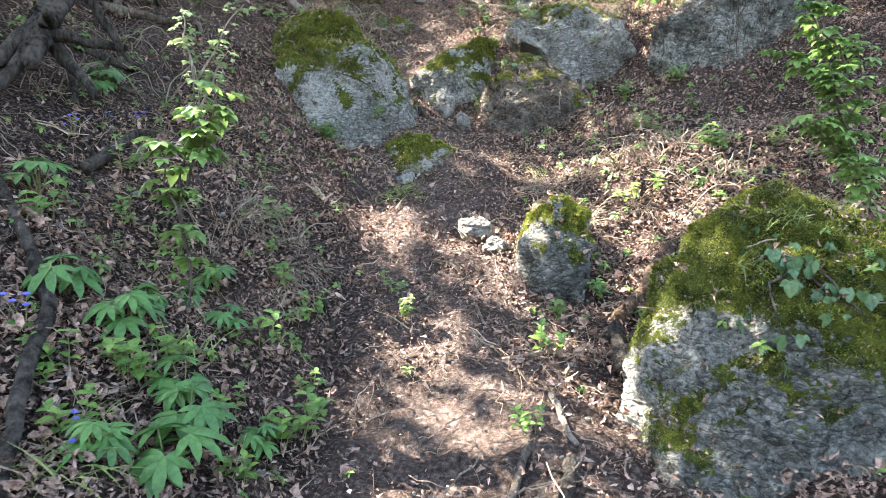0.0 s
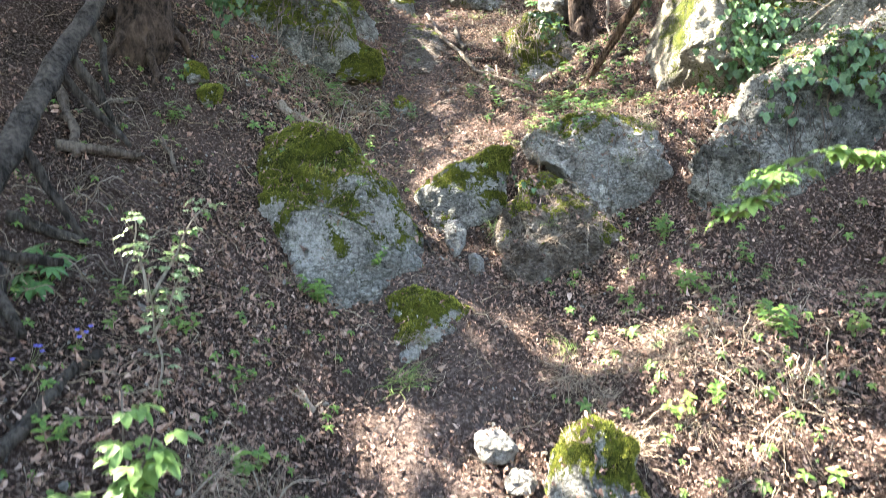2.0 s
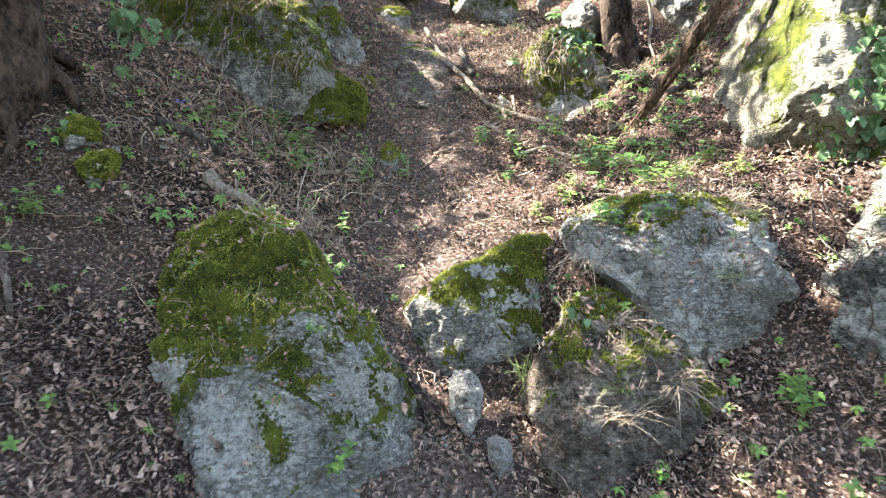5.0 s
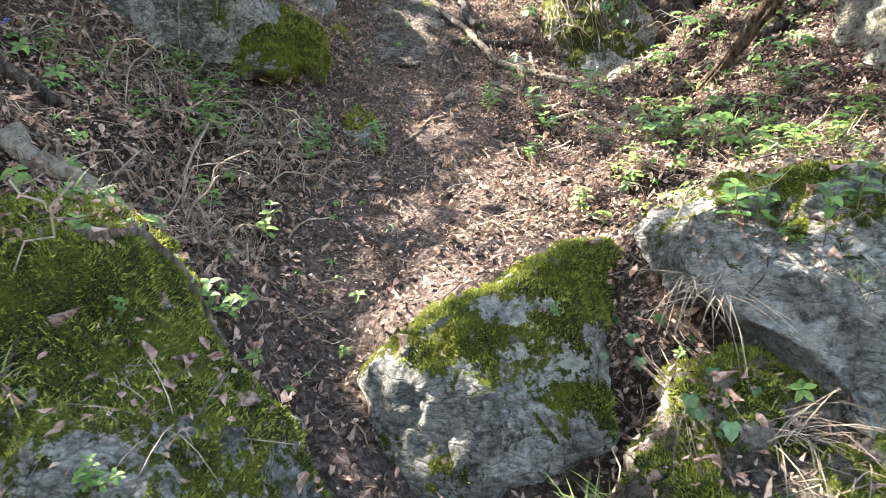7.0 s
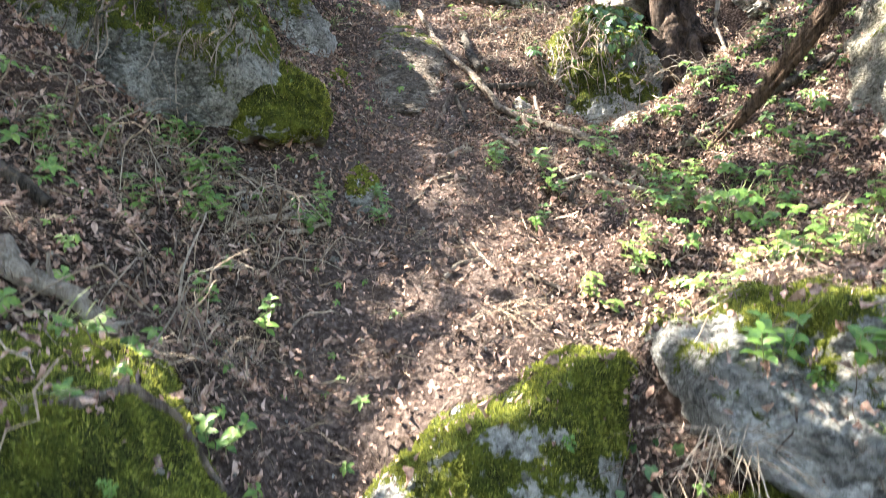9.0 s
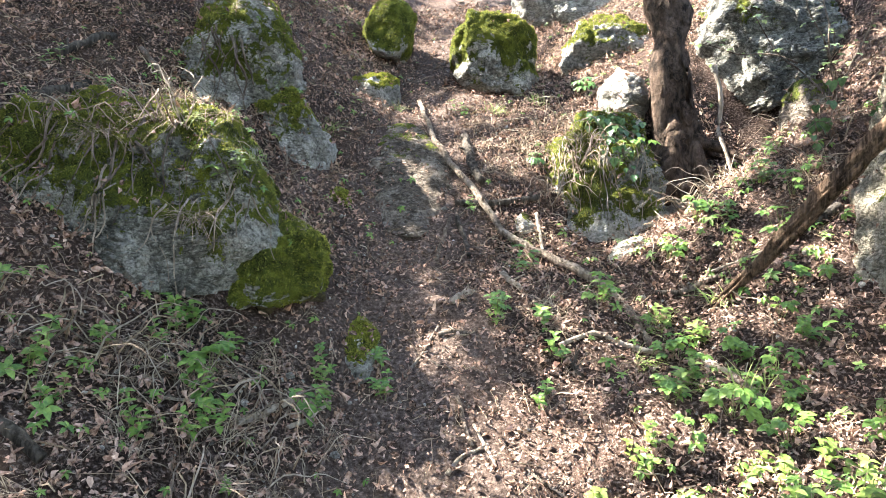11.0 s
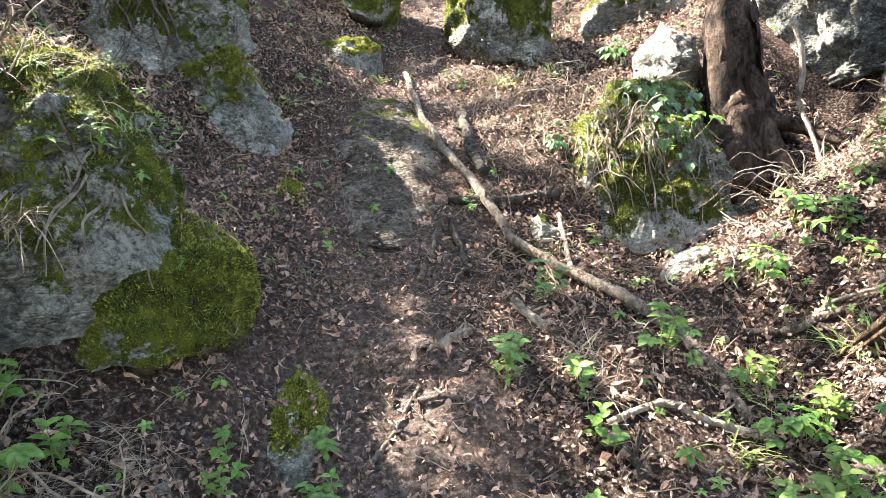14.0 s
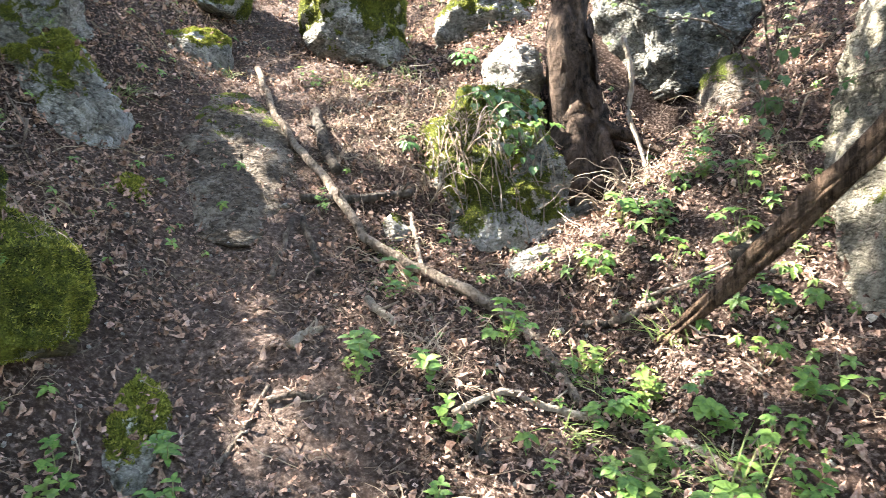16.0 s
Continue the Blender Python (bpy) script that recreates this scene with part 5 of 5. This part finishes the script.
def violet(rng):
    root = new("violet")
    petal = mesh_of("petal", *blade(0.011, 0.009, 0.1, 0.2, 3, 0.3, 0.6), VIOLET)
    me = herb_leaf(HERB_GREEN, 0.03, 0.85)
    for k in range(5):
        leaf_at(root, "leaf", me, (0, 0, 0.01), k * 72, rng.uniform(5, 40), 1)
    for k in range(4):
        tip = Vector((rng.uniform(-0.06, 0.06), rng.uniform(-0.06, 0.06), rng.uniform(0.05, 0.08)))
        part("stem", stems_mesh("stem", [wander((0, 0, 0), tip, 4, 0.05, k)], 0.0012, STEM_GREEN), root)
        for q in range(5):
            leaf_at(root, "petal", petal, tip, q * 72, 35, 1.1)
    return root


stand(hellebore, HELLEBORES, "green hellebore with fans of long toothed leaflets", "plant", "hellebores on the bank", 1)
stand(leafy_herb(HERB_GREEN), HERBS, "low green herb with small oval leaves", "plant", "green herbs on the slope", 2, 0.65, 1.15, 6)
stand(leafy_herb(LIME_GREEN, "young_herb", 0.04, (0.04, 0.11), (3, 5)), YOUNG_HERBS, "young yellow-green herb in the leaf litter", "plant", "young herbs on the slope", 3, 0.6, 1.05)
stand(broad_herb, BROAD_HERBS, "green seedling clump with broad lobed leaves", "plant", "lobed-leaf seedlings", 4, 0.55, 0.95)
stand(tuft("straw_tuft", STRAW, 48, 0.16, 0.0017, (0, 55)), STRAW_TUFTS, "tuft of dry straw-coloured grass", "grass", "dry grass tufts", 5, 0.7, 1.3)
stand(tuft("grass_tuft", GRASS_GREEN, 44, 0.11, 0.003, (20, 75)), GRASS_TUFTS, "small tuft of green and yellowed grass", "grass", "green grass tufts", 6, 0.7, 1.3)
stand(leafy_herb(LIME_GREEN, "young_herb", 0.045, (0.06, 0.13), (3, 5)), SUNNY_HERBS[::4], "bright green herb in the sun above a boulder", "plant", "sunlit herbs above the boulders", 12, 0.6, 0.95)
stand(broad_herb, SUNNY_HERBS[1::4], "sunlit clump of lobed green leaves above a boulder", "plant", "sunlit seedlings above the boulders", 13, 0.5, 0.8)
stand(violet, VIOLETS, "small violet with blue-violet flowers", "plant", "violets on the bank", 7, 0.8, 1.1, 2)


def sapling(name, base, stems, leaf, leaf_name, label, per, seed, scale=1.0, wood=None):
    """Thin woody stems with leaves set along them."""
    rng = random.Random(seed)
    o = Vector(base)
    root = thing(name, *o, label, "shrub")
    for k, (a, b) in enumerate(stems):
        line = wander(Vector(a) - o, Vector(b) - o, 12, 0.07, seed + k, -0.05)
        part("stem", mesh_of("stem", *tube(line, taper(12, 0.006, 0.002), 6, 0.15), wood or TWIG), root)
        for i in range(per):
            t = rng.uniform(0.25, 1.0)
            p = line[int(t * 11)]
            yaw = rng.uniform(0, 360)
            d = Vector((-math.sin(radians(yaw)), math.cos(radians(yaw)), rng.uniform(0, 0.5)))
            leaf_at(root, leaf_name, leaf, p + d * rng.uniform(0.01, 0.06), yaw, rng.uniform(-35, 15), scale * rng.uniform(0.6, 1.15))
    return root


MAPLE_LEAF = mesh_of("leaf", *lobed(0.06, 5, 200, 0.5, 0.3, 4, 0.5), leaf_material("shrub_leaf", [(0, (0.1, 0.2, 0.05)), (1, (0.22, 0.34, 0.1))], 0.45, 0.4, False))
SPRAY_LEAF = mesh_of("leaf", *lobed(0.03, 5, 240, 0.6, 0.2, 3, 0.5), PALE_GREEN)
def brush(rng):
    """A tangle of thin arching dead stems."""
    root = new("brush")
    for k in range(10):
        a = rng.uniform(0, 6.28)
        foot = Vector((rng.uniform(-0.1, 0.1), rng.uniform(-0.1, 0.1), -0.02))
        reach = rng.uniform(0.12, 0.32)
        tip = foot + Vector((math.cos(a) * reach, math.sin(a) * reach, rng.uniform(0.0, 0.16)))
        line = wander(foot, tip, 10, 0.12, rng.random() * 50, -0.3)
        part("stem", mesh_of("stem", *tube(line, taper(10, rng.uniform(0.002, 0.0042), 0.0015), 5, 0.2), rng.choice((TWIG, PALE_WOOD, STRAW, TWIG))), root)
    return root


stand(brush, BRUSH, "tangle of thin dry stems on the bank", "brush", "dry brush on the slope", 8, 0.7, 1.2)
stand(tuft("straw_tuft", STRAW, 34, 0.11, 0.0013, (-10, 50)), ROCK_STRAW, "dry grass tuft growing on a boulder", "grass", "dry grass on the boulders", 9, 0.6, 1.1)
stand(leafy_herb(HERB_GREEN), ROCK_HERBS, "small green herb rooted on a boulder", "plant", "herbs on the boulders", 10, 0.25, 0.42)
stand(tuft("grass_tuft", GRASS_GREEN, 40, 0.08, 0.0026, (10, 75)), ROCK_GRASS, "short green grass growing on a boulder", "grass", "green grass on the boulders", 11, 0.6, 1.1)
sapling("sapling", (-0.82, 2.2, 0.72), [((-0.82, 2.2, 0.72), (-0.8, 2.2, 1.58)), ((-0.81, 2.2, 1.2), (-0.7, 2.15, 1.5)), ((-0.82, 2.2, 1.0), (-0.88, 2.12, 1.35))],
        MAPLE_LEAF, "leaf", "slender leafy sapling with fresh green leaves", 26, 21, 1.1)
sapling("sapling", (-1.02, 3.0, 1.28), [((-1.02, 3.0, 1.28), (-1.08, 3.0, 1.8)), ((-1.08, 3.0, 1.72), (-1.14, 3.0, 2.05)), ((-1.07, 3.0, 1.72), (-0.88, 3.05, 2.08)), ((-1.06, 3.0, 1.6), (-0.92, 2.95, 1.85))],
        SPRAY_LEAF, "leaf", "thin pale sapling with tiny unfolding leaves", 30, 22, 1.0, PALE_WOOD)
sapling("shrub", (1.66, 2.72, 1.0), [((1.66, 2.72, 1.0), (1.62, 2.7, 1.85)), ((1.66, 2.72, 1.1), (1.8, 2.6, 1.75)), ((1.66, 2.72, 1.2), (1.45, 2.6, 1.7)), ((1.66, 2.72, 1.1), (1.46, 2.72, 2.12)), ((1.46, 2.72, 2.12), (1.1, 2.72, 2.2)), ((1.1, 2.72, 2.2), (0.8, 2.72, 1.96)), ((1.66, 2.7, 1.0), (1.5, 2.5, 1.35)), ((1.64, 2.71, 1.5), (1.28, 2.66, 1.78)), ((1.64, 2.71, 1.6), (1.34, 2.62, 1.95)), ((1.64, 2.71, 1.3), (1.36, 2.6, 1.5))],
        MAPLE_LEAF, "leaf", "leafy green shrub with an arching branch over the slope", 44, 23, 0.95)

sapling("shrub", (2.15, 7.45, 4.35), [((2.15, 7.45, 4.35), (1.5, 7.35, 4.95)), ((2.15, 7.45, 4.4), (1.75, 7.1, 5.05)), ((2.15, 7.45, 4.35), (2.45, 7.2, 5.2)), ((2.1, 7.4, 4.4), (1.8, 6.85, 4.6)), ((2.2, 7.4, 4.4), (2.7, 6.9, 4.95)), ((1.9, 7.4, 4.6), (1.35, 7.5, 4.75)), ((2.15, 7.45, 4.5), (1.95, 7.3, 5.3))],
        SPRAY_LEAF, "leaf", "bare thin-twigged shrub with tiny new leaves on the bank", 12, 24, 0.9)


# ivy: trailing stems with leaves against rock
def ivy(base, reach, count, label, seed, vines=6, scale=1.0):
    rng = random.Random(seed)
    o = Vector(base)
    root = thing("ivy", *o, label, "ivy")
    lines = []
    for k in range(vines):
        e = Vector((rng.uniform(-1, 1) * reach[0], rng.uniform(-0.3, 0.3) * reach[1], rng.uniform(-1.0, 0.15) * reach[2]))
        line = wander((0, 0, 0), e, 10, 0.14, seed + k)
        for p in line:
            p.y = front_of(o.x + p.x, o.z + p.z, o.y - 0.6) - o.y - 0.01
        lines.append(line)
        part("vine", mesh_of("vine", *tube(line, taper(10, 0.005, 0.002), 5, 0.1), TWIG), root)
    for _ in range(count):
        p = rng.choice(rng.choice(lines)[2:]) + Vector((rng.gauss(0, 0.05), rng.uniform(-0.07, 0.0), rng.gauss(0, 0.05)))
        p.y = front_of(o.x + p.x, o.z + p.z, o.y - 0.6) - o.y - rng.uniform(0.005, 0.05)
        part("leaf", IVY_LEAF, root, "", Matrix.Translation(p) @ pose(0, 0, 0, rng.uniform(-20, 30), 0, rng.uniform(-60, 60)) @ pose(0, 0, 0, -75, 0, 180) @ Matrix.Scale(scale * rng.uniform(0.6, 1.4), 4))
    return root


ivy((2.0, 4.4, 3.45), (0.32, 0.3, 0.75), 330, "dense dark green ivy hanging over the crag", 31, 16, 0.95)
ivy((2.1, 4.4, 3.1), (0.38, 0.3, 0.5), 180, "dark green ivy hanging over the shaded rock face", 32, 12, 0.95)
ivy((0.98, 7.66, 4.38), (0.3, 0.3, 0.5), 110, "ivy trailing over the mossy rock face", 33, 9, 0.8)
ivy((1.0, 1.72, 1.0), (0.16, 0.25, 0.3), 36, "small ivy creeping on a huge boulder", 34, 5, 0.8)
ivy((0.42, 4.68, 2.4), (0.08, 0.15, 0.5), 24, "small ivy in the cleft between two boulders", 35, 4, 0.55)
ivy((-1.62, 4.55, 3.6), (0.1, 0.2, 0.95), 60, "ivy strand hanging beside a tree trunk", 36, 3, 1.0)
ivy((1.95, 6.15, 4.3), (0.2, 0.2, 0.5), 50, "ivy on the crag beside a broken log", 37, 5, 1.1)


# roots that hang over rock edges
def hanging_roots(base, width, drop, count, label, seed, material=None, r=0.004):
    rng = random.Random(seed)
    o = Vector(base)
    root = thing("hanging_roots", *o, label, "roots")
    for k in range(count):
        a = Vector((rng.uniform(-width, width), 0, rng.uniform(-0.1, 0.06)))
        b = a + Vector((rng.uniform(-0.16, 0.16), 0, -drop * rng.uniform(0.3, 1.1)))
        rr = r * rng.uniform(0.5, 1.6)
        line = wander(a, b, 14, 0.09, seed + k)
        for p in line:
            p.y = front_of(o.x + p.x, o.z + p.z, o.y - 0.5) - o.y - rr * rng.uniform(0.6, 2.5)
        smooth = [line[0]] + [(u + 2 * v + w) / 4 for u, v, w in zip(line, line[1:], line[2:])] + [line[-1]]
        part("root", mesh_of("root", *tube(smooth, taper(14, rr, rr * 0.5), 5, 0.2), material or STRAW), root)


hanging_roots((-1.45, 6.02, 4.1), 0.6, 0.5, 26, "dry roots hanging over a rock outcrop", 41, TWIG)
hanging_roots((-1.3, 5.98, 3.85), 0.45, 0.4, 14, "pale dry roots hanging over a rock outcrop", 42, PALE_WOOD)
hanging_roots((0.55, 7.62, 4.25), 0.42, 0.45, 55, "dry stalks hanging over the bank", 43, STRAW, 0.003)
hanging_roots((1.05, 7.62, 4.3), 0.25, 0.6, 14, "pale roots hanging over the mossy rock face", 44, PALE_WOOD, 0.004)
hanging_roots((1.0, 4.33, 2.72), 0.4, 0.4, 16, "dry roots over a broad boulder", 45, TWIG, 0.0022)
hanging_roots((1.75, 3.92, 2.75), 0.4, 0.8, 22, "dry roots hanging over the shaded rock face", 46, TWIG, 0.003)
hanging_roots((0.45, 4.62, 2.45), 0.06, 0.5, 8, "thin roots in the cleft between boulders", 47, TWIG, 0.0018)
hanging_roots((-1.35, 7.5, 4.95), 0.35, 0.5, 10, "dark roots trailing over a rock", 48, TWIG, 0.006)
hanging_roots((1.72, 8.0, 4.55), 0.18, 0.45, 16, "grey bare twigs in the hollow beside the tree", 49, GREY_WOOD, 0.006)


# ---- leaf litter, twigs, straw and grit that cover the soil ----
def scatter(name, pieces, xy, sizes, material, label, tilt, rng, lift=0.004):
    """Joins many small pieces, each turned at random on the slope."""
    e = 0.05
    x, y = xy[:, 0], xy[:, 1]
    top = [surface(a, b) for a, b in xy]
    low = np.array([floor_z(a, b) for a, b in xy])
    z = np.array([q[0] for q in top])
    under = np.array([q[1] is not None and buried(a, b) for q, (a, b) in zip(top, xy)])
    ok = ~under | ((rng.random(len(z)) < 0.3) & np.array([q[1] is not None and q[1].z > 0.62 for q in top]))
    z = np.where(under, z, low)
    xy, sizes, z = xy[ok], sizes[ok], z[ok]
    x, y = xy[:, 0], xy[:, 1]
    gx, gy = (land(x + e, y) - land(x - e, y)) / (2 * e), (land(x, y + e) - land(x, y - e)) / (2 * e)
    m = len(x)
    nrm = np.stack([-gx, -gy, np.ones(m)], 1)
    nrm /= np.linalg.norm(nrm, axis=1)[:, None]
    nrm += rng.normal(size=(m, 3)) * tilt
    nrm /= np.linalg.norm(nrm, axis=1)[:, None]
    t = rng.normal(size=(m, 3))
    u = np.cross(nrm, t)
    u /= np.linalg.norm(u, axis=1)[:, None]
    w = np.cross(nrm, u)
    allv, allf, off = [], [], 0
    kind = rng.integers(0, len(pieces), m)
    for k, (pv, pf) in enumerate(pieces):
        s = np.where(kind == k)[0]
        pv, pf = np.array([tuple(v) for v in pv]), np.array(pf)
        q = pv[None, :, :] * sizes[s][:, None, None]
        v = q[..., 0:1] * u[s][:, None, :] + q[..., 1:2] * w[s][:, None, :] + q[..., 2:3] * nrm[s][:, None, :]
        base = np.stack([x[s], y[s], z[s]], 1) + nrm[s] * lift + np.array([0, 0, 1]) * rng.uniform(0, 1, (len(s), 1)) ** 2 * 0.045
        v = (v + base[:, None, :]).reshape(-1, 3)
        f = (pf[None] + (np.arange(len(s)) * len(pv))[:, None, None]).reshape(-1, pf.shape[1]) + off
        off += len(v)
        allv.append(v)
        allf += f.tolist()
    me = mesh_of(name, np.concatenate(allv).tolist(), allf, material, False)
    return tagged(new(name, me), label, name.replace("_", " "), kind="stuff")


def spread(n, rng, x0=-3.0, x1=3.2, y0=1.1, y1=11.3, bare=0.0, freq=1.6, seed=0.0):
    xy = np.stack([rng.uniform(x0, x1, n), y0 + (y1 - y0) * rng.random(n) ** 1.15], 1)
    xy = xy[rng.random(len(xy)) < 1 - 0.5 * np.exp(-((xy[:, 0] + 0.1) / 0.3) ** 2)]
    n = len(xy)
    d = np.array([noise.noise(Vector((a * freq, b * freq, seed))) + 0.5 * noise.noise(Vector((a * freq * 3.3, b * freq * 3.3, seed + 5))) for a, b in xy])
    worn = np.exp(-((xy[:, 0] - 0.1) / 0.45) ** 2) * np.clip((2.9 - xy[:, 1]) / 0.8, 0, 1) + 0.8 * np.exp(-((xy[:, 0] + 0.35) / 0.22) ** 2 - ((xy[:, 1] - 5.05) / 0.35) ** 2) + 1.0 * np.clip((-1.25 - xy[:, 0]) / 0.4, 0, 1) * np.clip((5.6 - xy[:, 1]) / 0.5, 0, 1)
    return xy[rng.random(n) < np.clip(0.85 + 0.9 * d - bare * worn, 0.06, 1)]


SPROUT = leaf_material("seedling_leaf", [(0, (0.045, 0.11, 0.025)), (0.6, (0.09, 0.18, 0.035)), (1, (0.18, 0.27, 0.06))], 0.5, 0.3)


def litter():
    rng = np.random.default_rng(5)
    crisp = []
    for k in range(9):
        b = blade(1.0, 0.3 + 0.045 * k, (-0.5, -0.25, 0.15, 0.35, -0.7, 0.6, 0.0, 0.9, -0.9)[k], (0.5, 0.8, 0.3, 1.1, -0.5, 0.6, 1.4, 0.2, -1.0)[k], 3, 0.1, 0.45)
        v = [Vector(q) + Vector((0.22 * noise.noise(Vector(q) * 5 + Vector((0, k, 3))), -0.5 + 0.16 * noise.noise(Vector(q) * 5 + Vector((7, k, 0))), 0.2 * noise.noise(Vector(q) * 3.5 + Vector((k, 0, 0))) + (0.15 if k in (0, 1, 4) else 0.05))) for q in b[0]]
        crisp.append((v, b[1]))
    xy = spread(116000, rng, bare=0.9)
    scatter("leaf_litter", crisp, xy, rng.uniform(0.013, 0.024, len(xy)) * rng.choice((0.9, 1.2, 1.6, 1.9), len(xy)), LITTER, "dry curled brown leaves covering the slope", 0.75, rng, 0.008)
    flake = [([(-0.5, -0.3, 0), (0.4, -0.5, 0.1), (0.6, 0.1, 0), (-0.2, 0.5, 0.15)], [(0, 1, 2, 3)]), ([(-0.9, -0.05, 0.1), (0.2, -0.3, 0), (0.9, 0.1, 0.15), (-0.3, 0.3, 0)], [(0, 1, 2, 3)]), ([(-0.7, -0.3, 0.0), (0.1, -0.25, 0.2), (0.9, 0.2, 0.05), (0.0, 0.35, 0.25)], [(0, 1, 2, 3)])]
    xy = spread(190000, rng, bare=0.6, seed=3.0)
    scatter("leaf_fragments", flake, xy, rng.uniform(0.005, 0.015, len(xy)), LITTER, "broken brown leaf crumbs on the soil", 0.4, rng, 0.003)
    bits = []
    for k in range(5):
        path = wander((0, -0.5, 0), (0, 0.5, 0.08 * (k % 3)), 5, 0.16, k + 3)
        bits.append((tube(path, [0.018, 0.018, 0.016, 0.012, 0.008], 3)[0], tube(path, [0.018] * 5, 3)[1][:-2]))
    xy = spread(8500, rng, seed=8.0)
    scatter("dry_twigs", bits, xy, rng.uniform(0.04, 0.15, len(xy)) * rng.uniform(0.6, 1.2, len(xy)), TWIG, "small dry twigs strewn over the litter", 0.3, rng, 0.012)
    xy = spread(10000, rng, seed=12.0, freq=1.1)
    thin = [([Vector((q[0] * 0.4, q[1], q[2])) for q in v], f) for v, f in bits]
    scatter("dry_stalks", thin, xy, rng.uniform(0.05, 0.2, len(xy)), STRAW, "pale dry stalks strewn over the litter", 0.35, rng, 0.012)
    sprout = []
    for k in range(4):
        sprout.append(merge([moved(blade(1.0, 0.5, 0.5, 0.3, 3, 0.1, 0.45), Matrix.Translation((0, 0, 0.2 + 0.25 * (q % 2))) @ pose(0, 0, 0, 25 - 12 * k, 0, q * 72 + 20 * k)) for q in range(5)]))
    xy = spread(3600, rng, -2.2, 2.2, seed=31.0, freq=1.3)
    xy = xy[rng.random(len(xy)) < np.clip(np.abs(xy[:, 0] - 0.05) * 1.3 - 0.25, 0.05, 0.9)]
    scatter("seedlings", sprout, xy, rng.uniform(0.012, 0.034, len(xy)), SPROUT, "tiny green seedlings sprouting through the litter", 0.15, rng, 0.004)
    xy = np.concatenate([spread(900, rng, 0.55, 2.0, 5.4, 8.0, seed=41.0, freq=1.5), spread(520, rng, -2.2, -0.7, 4.7, 6.6, seed=44.0, freq=1.5), spread(260, rng, 0.5, 1.6, 3.0, 4.4, seed=47.0, freq=1.5)])
    xy = xy[rng.random(len(xy)) < 0.2]
    scatter("low_herbs", sprout, xy, rng.uniform(0.018, 0.048, len(xy)), SPROUT, "low green woodland herbs growing over the banks", 0.2, rng, 0.012)
    grit = []
    for k in range(4):
        bm = bmesh.new()
        bmesh.ops.create_icosphere(bm, subdivisions=1, radius=0.5)
        v = [q.co * (1 + 0.5 * noise.noise(q.co * 2 + Vector((k * 5, 0, 0)))) * (1 if i % 2 else 0.9) for i, q in enumerate(bm.verts)]
        grit.append(([Vector((q.x, q.y * (0.7 + 0.1 * k), q.z * 0.55)) for q in v], [tuple(w.index for w in f.verts) for f in bm.faces]))
        bm.free()
    xy = spread(3800, rng, -1.6, 1.8, seed=20.0)
    scatter("pebbles", grit, xy, rng.uniform(0.006, 0.02, len(xy)) * (1 + 1.4 * (rng.random(len(xy)) < 0.06)), PALE_STONE, "pale limestone pebbles in the soil", 0.3, rng, 0.002)


litter()
